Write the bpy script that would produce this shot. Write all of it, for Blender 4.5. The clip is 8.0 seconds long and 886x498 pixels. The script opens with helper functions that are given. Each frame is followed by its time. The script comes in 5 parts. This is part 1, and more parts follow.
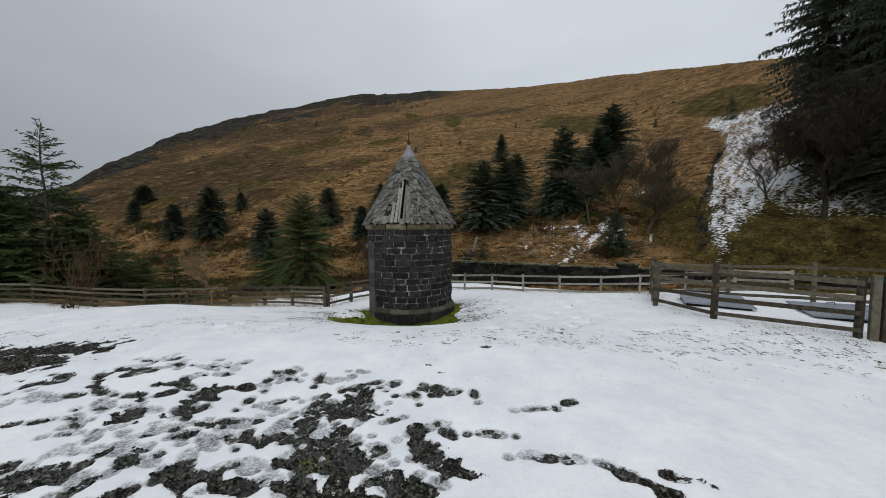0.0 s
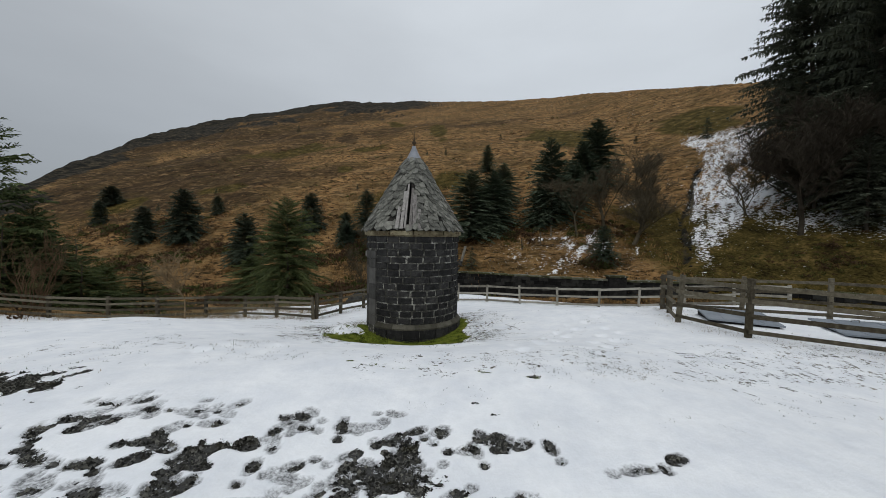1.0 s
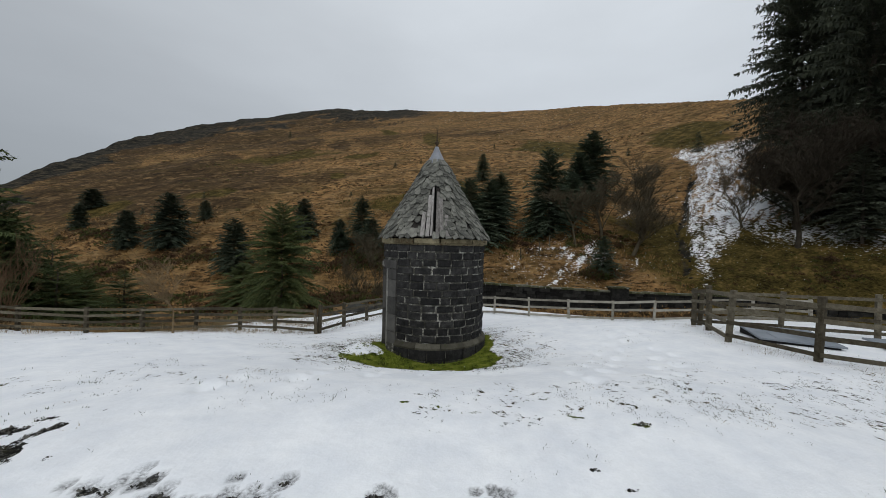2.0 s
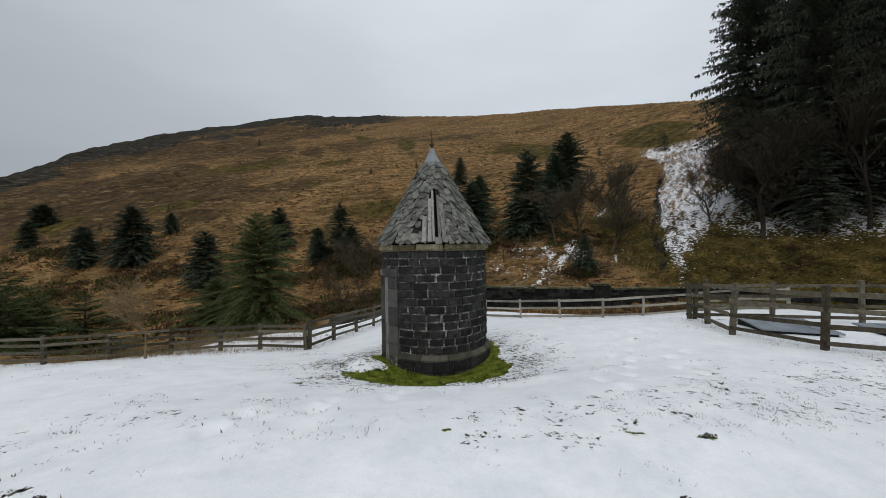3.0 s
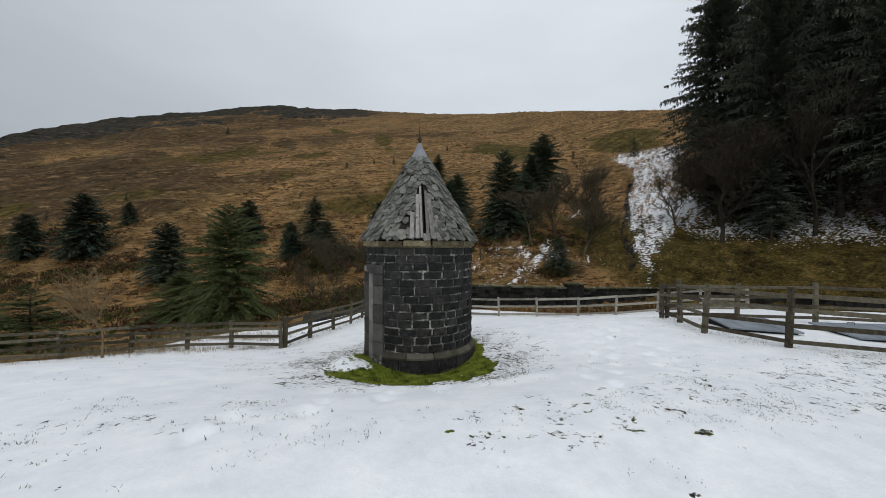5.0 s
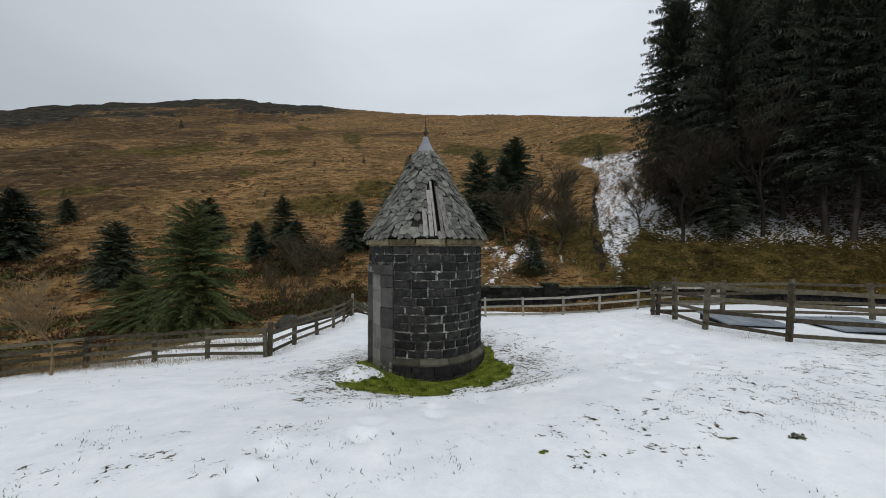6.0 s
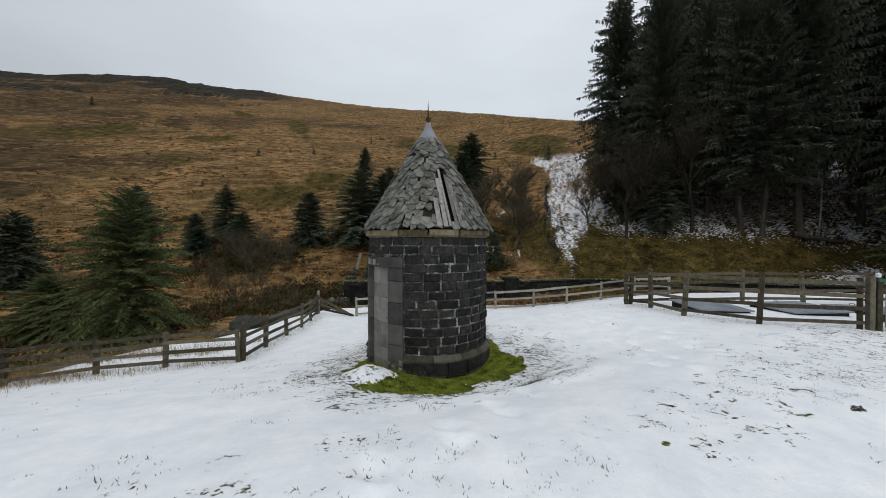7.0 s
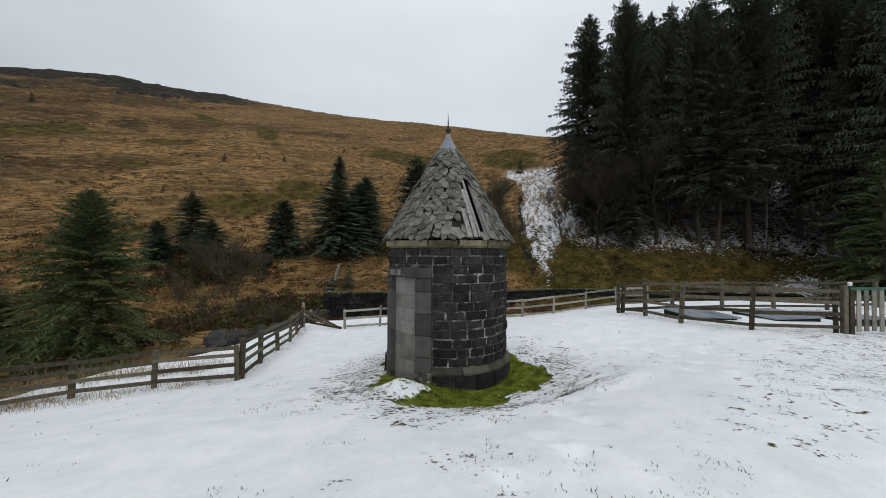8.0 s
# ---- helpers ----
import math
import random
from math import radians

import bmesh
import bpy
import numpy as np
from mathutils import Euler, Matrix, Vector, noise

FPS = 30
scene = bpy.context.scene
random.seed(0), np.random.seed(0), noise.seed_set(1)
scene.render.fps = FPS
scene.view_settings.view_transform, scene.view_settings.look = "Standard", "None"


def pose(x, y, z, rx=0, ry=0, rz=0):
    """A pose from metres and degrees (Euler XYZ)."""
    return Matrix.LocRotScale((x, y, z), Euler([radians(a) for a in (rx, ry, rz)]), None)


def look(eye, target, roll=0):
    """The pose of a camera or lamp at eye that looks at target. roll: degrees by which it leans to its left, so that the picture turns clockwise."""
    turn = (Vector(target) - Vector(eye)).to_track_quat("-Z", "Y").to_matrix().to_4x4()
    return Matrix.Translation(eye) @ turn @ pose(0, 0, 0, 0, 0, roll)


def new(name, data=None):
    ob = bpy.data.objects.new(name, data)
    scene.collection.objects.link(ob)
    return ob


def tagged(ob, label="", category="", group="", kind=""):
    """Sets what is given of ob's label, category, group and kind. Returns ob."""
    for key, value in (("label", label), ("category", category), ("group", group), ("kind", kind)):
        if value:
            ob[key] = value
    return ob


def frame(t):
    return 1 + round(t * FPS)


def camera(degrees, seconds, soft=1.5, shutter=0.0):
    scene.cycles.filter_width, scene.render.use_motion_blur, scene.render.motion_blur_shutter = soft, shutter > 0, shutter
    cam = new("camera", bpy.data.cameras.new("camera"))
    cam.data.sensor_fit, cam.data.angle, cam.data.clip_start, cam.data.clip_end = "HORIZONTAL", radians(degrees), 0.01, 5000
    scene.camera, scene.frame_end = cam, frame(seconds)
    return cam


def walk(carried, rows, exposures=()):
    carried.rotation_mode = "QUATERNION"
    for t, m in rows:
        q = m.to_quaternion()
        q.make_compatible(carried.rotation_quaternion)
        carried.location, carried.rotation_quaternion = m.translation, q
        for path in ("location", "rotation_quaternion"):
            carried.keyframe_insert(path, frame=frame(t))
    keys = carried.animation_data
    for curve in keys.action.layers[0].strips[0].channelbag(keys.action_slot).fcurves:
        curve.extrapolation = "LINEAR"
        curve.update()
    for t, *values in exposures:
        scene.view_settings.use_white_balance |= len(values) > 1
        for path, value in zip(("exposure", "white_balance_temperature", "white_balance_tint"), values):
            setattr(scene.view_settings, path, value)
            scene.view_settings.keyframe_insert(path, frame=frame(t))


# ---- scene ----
cam = camera(105.3, 8.0, soft=0.8)
PATH = [
    (0, (0.248, 0.037, 1.446), (0.183, 2.032, 1.316), -0.4),
    (0.5, (-0.022, 0.442, 1.415), (-0.089, 2.438, 1.297), -0.1),
    (1, (-0.392, 0.722, 1.4), (-0.347, 2.72, 1.326), 0.7),
    (1.5, (-0.761, 1.103, 1.389), (-0.687, 3.101, 1.341), 1.2),
    (2.8, (-1.606, 1.81, 1.407), (-1.394, 3.799, 1.412), -0.1),
    (3, (-1.626, 1.822, 1.413), (-1.389, 3.808, 1.416), -1.0),
    (3.5, (-1.674, 1.842, 1.422), (-1.394, 3.822, 1.423), -0.6),
    (4, (-1.69, 1.847, 1.414), (-1.398, 3.826, 1.418), 0.1),
    (4.5, (-1.701, 1.859, 1.409), (-1.371, 3.831, 1.405), 0.1),
    (6, (-2.573, 2.474, 1.36), (-2.006, 4.392, 1.354), -0.0),
    (6.5, (-3.01, 2.839, 1.336), (-2.291, 4.705, 1.353), -0.6),
    (7, (-3.471, 3.086, 1.279), (-2.63, 4.901, 1.249), 0.0),
    (7.5, (-3.9, 3.352, 1.265), (-2.985, 5.13, 1.237), 0.7),
    (8, (-4.329, 3.546, 1.274), (-3.329, 5.277, 1.307), 0.2),
]
walk(cam, [(t, look(eye, target, roll)) for t, eye, target, roll in PATH], [(0.0, -0.08), (1.5, -0.08), (3.5, 0.0), (6.0, 0.06), (8.0, 0.07)])

# ---- sky and light ----
SUN_EL, SUN_AZ = 48.0, 200.0
world = bpy.data.worlds.new("overcast_sky")
scene.world = world
world.use_nodes = True
wn, wl = world.node_tree.nodes, world.node_tree.links
wn.clear()
w_out, w_bg = wn.new("ShaderNodeOutputWorld"), wn.new("ShaderNodeBackground")
w_sky = wn.new("ShaderNodeTexSky")
w_sky.sky_type, w_sky.sun_disc = "NISHITA", False
w_sky.sun_elevation, w_sky.sun_rotation = radians(SUN_EL), radians(SUN_AZ)
w_sky.air_density, w_sky.dust_density = 1.0, 2.0
w_co = wn.new("ShaderNodeTexCoord")
w_sep = wn.new("ShaderNodeSeparateXYZ")
w_cloud = wn.new("ShaderNodeTexNoise")
w_cloud.inputs["Scale"].default_value, w_cloud.inputs["Detail"].default_value = 1.6, 6
w_map = wn.new("ShaderNodeMapping")
w_map.inputs["Scale"].default_value = (1, 1, 3)
w_ramp = wn.new("ShaderNodeValToRGB")
w_ramp.color_ramp.elements[0].position, w_ramp.color_ramp.elements[0].color = 0.0, (4.35, 4.75, 5.2, 1)
w_ramp.color_ramp.elements[1].position, w_ramp.color_ramp.elements[1].color = 1.0, (9.9, 10.5, 11.1, 1)
w_var = wn.new("ShaderNodeMapRange")
w_var.inputs["From Min"].default_value, w_var.inputs["From Max"].default_value = 0.3, 0.7
w_var.inputs["To Min"].default_value, w_var.inputs["To Max"].default_value = 0.92, 1.07
w_side = wn.new("ShaderNodeMapRange")  # thicker cloud towards the valley's mouth
w_side.inputs["From Min"].default_value, w_side.inputs["From Max"].default_value = -0.85, 0.15
w_side.inputs["To Min"].default_value, w_side.inputs["To Max"].default_value = 0.66, 1.0
w_mul, w_mul2 = wn.new("ShaderNodeMath"), wn.new("ShaderNodeVectorMath")
w_mul.operation, w_mul2.operation = "MULTIPLY", "SCALE"
w_mix = wn.new("ShaderNodeMixRGB")
w_mix.inputs["Fac"].default_value = 0.93
wl.new(w_co.outputs["Generated"], w_sep.inputs[0])
wl.new(w_co.outputs["Generated"], w_map.inputs["Vector"])
wl.new(w_map.outputs[0], w_cloud.inputs["Vector"])
wl.new(w_sep.outputs["Z"], w_ramp.inputs["Fac"])
wl.new(w_cloud.outputs["Fac"], w_var.inputs["Value"])
wl.new(w_sep.outputs["X"], w_side.inputs["Value"])
wl.new(w_var.outputs[0], w_mul.inputs[0])
wl.new(w_side.outputs[0], w_mul.inputs[1])
wl.new(w_ramp.outputs["Color"], w_mul2.inputs[0])
wl.new(w_mul.outputs[0], w_mul2.inputs["Scale"])
wl.new(w_sky.outputs["Color"], w_mix.inputs["Color1"])
wl.new(w_mul2.outputs[0], w_mix.inputs["Color2"])
wl.new(w_mix.outputs["Color"], w_bg.inputs["Color"])
w_bg.inputs["Strength"].default_value = 0.1
wl.new(w_bg.outputs[0], w_out.inputs["Surface"])

sun_data = bpy.data.lights.new("sun", "SUN")
sun_data.energy, sun_data.angle, sun_data.color = 0.6, radians(40), (1.0, 0.97, 0.93)
sun = new("sun", sun_data)
sun.matrix_world = look((math.sin(radians(SUN_AZ)) * 50, math.cos(radians(SUN_AZ)) * 50, 60), (0, 0, 0))


# ---- materials ----
def shader(name, rough=0.8, metal=0.0):
    m = bpy.data.materials.new(name)
    m.use_nodes = True
    nt = m.node_tree
    b = nt.nodes["Principled BSDF"]
    b.inputs["Roughness"].default_value, b.inputs["Metallic"].default_value = rough, metal
    b.inputs["Specular IOR Level"].default_value = 0.15
    return m, nt, b


def n_noise(nt, vec, scale, detail=4, rough=0.6, stretch=None):
    if stretch:
        mp = nt.nodes.new("ShaderNodeMapping")
        mp.inputs["Scale"].default_value = stretch
        nt.links.new(vec, mp.inputs["Vector"])
        vec = mp.outputs[0]
    n = nt.nodes.new("ShaderNodeTexNoise")
    n.inputs["Scale"].default_value, n.inputs["Detail"].default_value, n.inputs["Roughness"].default_value = scale, detail, rough
    nt.links.new(vec, n.inputs["Vector"])
    return n.outputs["Fac"]


def n_range(nt, v, a, b, c=0.0, d=1.0, soft=False):
    m = nt.nodes.new("ShaderNodeMapRange")
    if soft:
        m.interpolation_type = "SMOOTHSTEP"
    for k, val in zip(("From Min", "From Max", "To Min", "To Max"), (a, b, c, d)):
        m.inputs[k].default_value = val
    nt.links.new(v, m.inputs["Value"])
    return m.outputs[0]


def n_math(nt, op, a, b):
    m = nt.nodes.new("ShaderNodeMath")
    m.operation = op
    for i, v in enumerate((a, b)):
        if isinstance(v, (int, float)):
            m.inputs[i].default_value = v
        else:
            nt.links.new(v, m.inputs[i])
    return m.outputs[0]


def n_mix(nt, f, a, b, mode="MIX"):
    m = nt.nodes.new("ShaderNodeMixRGB")
    m.blend_type = mode
    for k, v in (("Fac", f), ("Color1", a), ("Color2", b)):
        if isinstance(v, (int, float)):
            m.inputs[k].default_value = v
        elif isinstance(v, tuple):
            m.inputs[k].default_value = (*v, 1)
        else:
            nt.links.new(v, m.inputs[k])
    return m.outputs["Color"]


def n_ramp(nt, f, stops):
    r = nt.nodes.new("ShaderNodeValToRGB")
    els = r.color_ramp.elements
    while len(els) < len(stops):
        els.new(0.5)
    for e, (p, c) in zip(els, stops):
        e.position, e.color = p, (*c, 1)
    nt.links.new(f, r.inputs["Fac"])
    return r.outputs["Color"]


def n_bump(nt, b, height, strength, dist=0.01):
    k = nt.nodes.new("ShaderNodeBump")
    k.inputs["Strength"].default_value, k.inputs["Distance"].default_value = strength, dist
    nt.links.new(height, k.inputs["Height"])
    nt.links.new(k.outputs[0], b.inputs["Normal"])


def n_pos(nt):
    return nt.nodes.new("ShaderNodeNewGeometry").outputs["Position"]


def n_obj(nt):
    return nt.nodes.new("ShaderNodeTexCoord").outputs["Object"]


def n_piece(nt, island=False):
    if island:
        return nt.nodes.new("ShaderNodeNewGeometry").outputs["Random Per Island"]
    return nt.nodes.new("ShaderNodeObjectInfo").outputs["Random"]


def n_attr(nt, name):
    a = nt.nodes.new("ShaderNodeAttribute")
    a.attribute_name = name
    return a.outputs["Fac"]


def worn(name, dark, mid, light, rough=0.85, scale=6.0, piece=None, spot=None, spot_at=0.62, bump=0.5, dist=0.006, stretch=None, metal=0.0, fine=60.0, vary=0.15):
    """A weathered surface: three tones in two sizes of noise, change from piece to piece, spots, fine relief."""
    m, nt, b = shader(name, rough, metal)
    p = n_pos(nt)
    big = n_noise(nt, p, scale, 5, 0.65, stretch)
    small = n_noise(nt, p, fine, 4, 0.7, stretch)
    f = n_math(nt, "ADD", n_math(nt, "MULTIPLY", big, 0.65), n_math(nt, "MULTIPLY", small, 0.35))
    if piece:
        r = n_piece(nt, piece == "island")
        f = n_math(nt, "ADD", f, n_range(nt, r, 0, 1, -vary, vary))
    col = n_ramp(nt, f, [(0.3, dark), (0.5, mid), (0.72, light)])
    if spot:
        s = n_range(nt, n_noise(nt, p, scale * 2.3, 5, 0.7), spot_at, spot_at + 0.05)
        col = n_mix(nt, s, col, spot)
    nt.links.new(col, b.inputs["Base Color"])
    n_bump(nt, b, f, bump, dist)
    nt.links.new(n_range(nt, small, 0.3, 0.7, rough - 0.12, min(1, rough + 0.1)), b.inputs["Roughness"])
    return m


def leafy(name, dark, mid, light, rough=0.75):
    m, nt, b = shader(name, rough)
    b.inputs["Specular IOR Level"].default_value = 0.12
    big = n_noise(nt, n_pos(nt), 0.9, 3)
    f = n_math(nt, "ADD", n_math(nt, "MULTIPLY", big, 0.7), n_math(nt, "MULTIPLY", n_piece(nt, True), 0.3))
    f = n_math(nt, "ADD", f, n_range(nt, n_piece(nt), 0, 1, -0.1, 0.1))
    nt.links.new(n_ramp(nt, f, [(0.25, dark), (0.5, mid), (0.75, light)]), b.inputs["Base Color"])
    return m


M_NEEDLE = leafy("spruce_needles", (0.03, 0.043, 0.017), (0.063, 0.083, 0.031), (0.117, 0.132, 0.049))
M_NEEDLE_TALL = leafy("hillfoot_spruce_needles", (0.033, 0.047, 0.032), (0.067, 0.09, 0.058), (0.125, 0.15, 0.095))
M_NEEDLE_BLUE = leafy("young_spruce_needles", (0.03, 0.04, 0.027), (0.052, 0.067, 0.044), (0.088, 0.103, 0.064))
# dark tones lifted and range narrowed: haze over the forest put into the colour
M_NEEDLE_DARK = leafy("hazy_forest_spruce_needles", (0.058, 0.066, 0.05), (0.076, 0.086, 0.06), (0.098, 0.108, 0.07))
M_BARK = worn("spruce_bark", (0.035, 0.029, 0.024), (0.085, 0.07, 0.057), (0.16, 0.137, 0.113), 0.95, 3, fine=25, stretch=(1, 1, 0.3))
M_TWIG = worn("bare_twigs", (0.037, 0.03, 0.02), (0.08, 0.066, 0.042), (0.145, 0.124, 0.082), 0.95, 3, fine=25)
# darker twig tone for the trees at the forest edge
M_TWIG_DARK = worn("dark_twigs", (0.021, 0.0165, 0.0116), (0.042, 0.0345, 0.0247), (0.0825, 0.069, 0.0493), 0.95, 3, fine=25)
M_TWIG_TAN = worn("tan_twigs", (0.09, 0.06, 0.03), (0.17, 0.12, 0.065), (0.27, 0.2, 0.12), 0.95, 3, fine=25)
M_TWIG_RED = worn("russet_twigs", (0.054, 0.0324, 0.018), (0.099, 0.0612, 0.0342), (0.162, 0.108, 0.063), 0.95, 3, fine=25)
M_BIRCH = worn("birch_bark", (0.06, 0.055, 0.05), (0.4, 0.39, 0.37), (0.55, 0.54, 0.52), 0.8, 2.2, fine=14, stretch=(0.6, 0.6, 2))
M_STONE = worn("dark_squared_stone", (0.006, 0.006, 0.0062), (0.023, 0.0225, 0.022), (0.068, 0.066, 0.062), 0.8, 8, "object", (0.16, 0.155, 0.14), 0.7, 1.0, 0.05, fine=38, vary=0.085)
M_MORTAR = worn("pale_mortar", (0.012, 0.012, 0.011), (0.07, 0.067, 0.056), (0.62, 0.61, 0.54), 0.95, 6.5, None, (0.5, 0.49, 0.43), 0.69, 0.6, 0.006, fine=30)
M_JAMB = worn("dressed_grey_stone", (0.04, 0.039, 0.036), (0.075, 0.072, 0.067), (0.12, 0.116, 0.105), 0.9, 4, "object", (0.05, 0.06, 0.03), 0.66, 0.5, 0.006)
M_PLINTH = worn("mossy_plinth_stone", (0.032, 0.0296, 0.0225), (0.064, 0.0592, 0.045), (0.128, 0.12, 0.0938), 0.92, 4.5, "object", (0.04, 0.048, 0.015), 0.6, 0.6, 0.008)
M_BLOCK = worn("grey_concrete_block", (0.13, 0.124, 0.11), (0.212, 0.204, 0.183), (0.285, 0.275, 0.248), 0.92, 2.4, "object", (0.09, 0.088, 0.058), 0.64, 0.4, 0.004)
M_SLATE = worn("lichened_roof_slate", (0.045, 0.045, 0.039), (0.128, 0.127, 0.11), (0.26, 0.257, 0.22), 0.8, 9, "object", (0.33, 0.33, 0.25), 0.67, 0.9, 0.012, vary=0.1)
M_SLATE_FAR = worn("lichened_roof_slate_joined", (0.045, 0.045, 0.039), (0.128, 0.127, 0.11), (0.26, 0.257, 0.22), 0.8, 9, "island", (0.33, 0.33, 0.25), 0.67, 0.9, 0.012, vary=0.1)
M_LEAD = worn("grey_lead_sheet", (0.16, 0.168, 0.185), (0.22, 0.232, 0.255), (0.3, 0.315, 0.34), 0.5, 5, None, None, 0, 0.25, 0.004, metal=0.15)
M_IRON = worn("rusty_iron", (0.02, 0.016, 0.012), (0.06, 0.045, 0.03), (0.12, 0.08, 0.045), 0.75, 20, metal=0.5)
M_BOARD = worn("silvered_roof_board", (0.09, 0.08, 0.074), (0.22, 0.205, 0.19), (0.38, 0.36, 0.34), 0.85, 4, "object", None, 0, 0.6, 0.006, (6, 6, 0.7))
M_CORNICE = worn("mossy_wall_plate", (0.0607, 0.0473, 0.026), (0.176, 0.149, 0.091), (0.324, 0.284, 0.182), 0.92, 6, "object", (0.0675, 0.0405, 0.0195), 0.58, 0.8, 0.012)
M_FENCE = worn("weathered_fence_timber", (0.0369, 0.0303, 0.0192), (0.0861, 0.0738, 0.0512), (0.164, 0.146, 0.106), 0.9, 4, "object", (0.0656, 0.0697, 0.028), 0.64, 0.6, 0.005, (3, 3, 3))
M_PALE_FENCE = worn("pale_fence_timber", (0.12, 0.11, 0.09), (0.24, 0.225, 0.185), (0.37, 0.35, 0.3), 0.9, 4, "object", (0.1, 0.1, 0.05), 0.68, 0.5, 0.005)
M_GREEN = worn("green_painted_rail", (0.02, 0.07, 0.05), (0.04, 0.12, 0.085), (0.07, 0.17, 0.12), 0.6, 6)
M_STEEL = worn("galvanised_plate", (0.15, 0.17, 0.19), (0.23, 0.255, 0.285), (0.32, 0.345, 0.375), 0.6, 2.5, None, None, 0, 0.2, 0.003, metal=0.2)
M_RUBBER = worn("dark_kerb", (0.012, 0.012, 0.012), (0.025, 0.025, 0.025), (0.05, 0.05, 0.05), 0.85, 6)
M_WALL = worn("wet_dark_walling", (0.008, 0.008, 0.008), (0.019, 0.0185, 0.0175), (0.05, 0.05, 0.045), 0.9, 3, "island", (0.05, 0.06, 0.025), 0.66, 0.9, 0.03)
M_COPING = worn("mossy_coping", (0.04, 0.04, 0.022), (0.075, 0.08, 0.036), (0.16, 0.16, 0.13), 0.95, 2.5, "object", (0.7, 0.72, 0.75), 0.6, 0.8, 0.02)
M_GRAVEL = worn("dark_gravel", (0.009, 0.009, 0.0075), (0.028, 0.027, 0.022), (0.15, 0.146, 0.125), 0.85, 12, "island", None, 0, 0.4, 0.003, vary=0.22)
M_LAWN = leafy("wet_grass_blades", (0.06, 0.085, 0.011), (0.13, 0.165, 0.02), (0.22, 0.235, 0.045), 0.6)
M_WISP = leafy("frosted_grass_blades", (0.028, 0.031, 0.017), (0.06, 0.066, 0.033), (0.12, 0.125, 0.06), 0.8)
M_DEAD = leafy("dead_grass_blades", (0.12, 0.085, 0.04), (0.24, 0.17, 0.085), (0.36, 0.28, 0.16), 0.85)
M_TUSSOCK = leafy("moor_grass_blades", (0.14, 0.075, 0.028), (0.25, 0.145, 0.055), (0.36, 0.23, 0.1), 0.9)
M_HEATHER = leafy("dark_heather", (0.05, 0.031, 0.019), (0.105, 0.064, 0.036), (0.18, 0.112, 0.056), 0.95)
M_GORSE = leafy("green_gorse", (0.033, 0.04, 0.014), (0.066, 0.077, 0.023), (0.115, 0.12, 0.038), 0.9)
M_ROCK = worn("mossy_boulder", (0.0186, 0.0186, 0.018), (0.0465, 0.0453, 0.0408), (0.0992, 0.0961, 0.087), 0.9, 2.5, None, (0.0434, 0.0496, 0.018), 0.62, 0.9, 0.03)
# near-black and without gloss: the roof split's darkness as a colour
M_SPLIT_SHADE = worn("roof_split_shade", (0.002, 0.002, 0.002), (0.004, 0.004, 0.004), (0.008, 0.008, 0.007), 1.0, 5)
M_SPLIT_SHADE.node_tree.nodes["Principled BSDF"].inputs["Specular IOR Level"].default_value = 0.0
# boarding coloured dark to paint the shade in gaps between slates
M_DARK_BOARD = worn("gap_shade_boarding", (0.012, 0.011, 0.01), (0.03, 0.027, 0.024), (0.06, 0.055, 0.05), 0.9, 5)
M_SNOW_LUMP = worn("snow_lump", (0.72, 0.745, 0.78), (0.78, 0.8, 0.825), (0.83, 0.845, 0.86), 0.6, 4, None, None, 0, 0.3, 0.01)


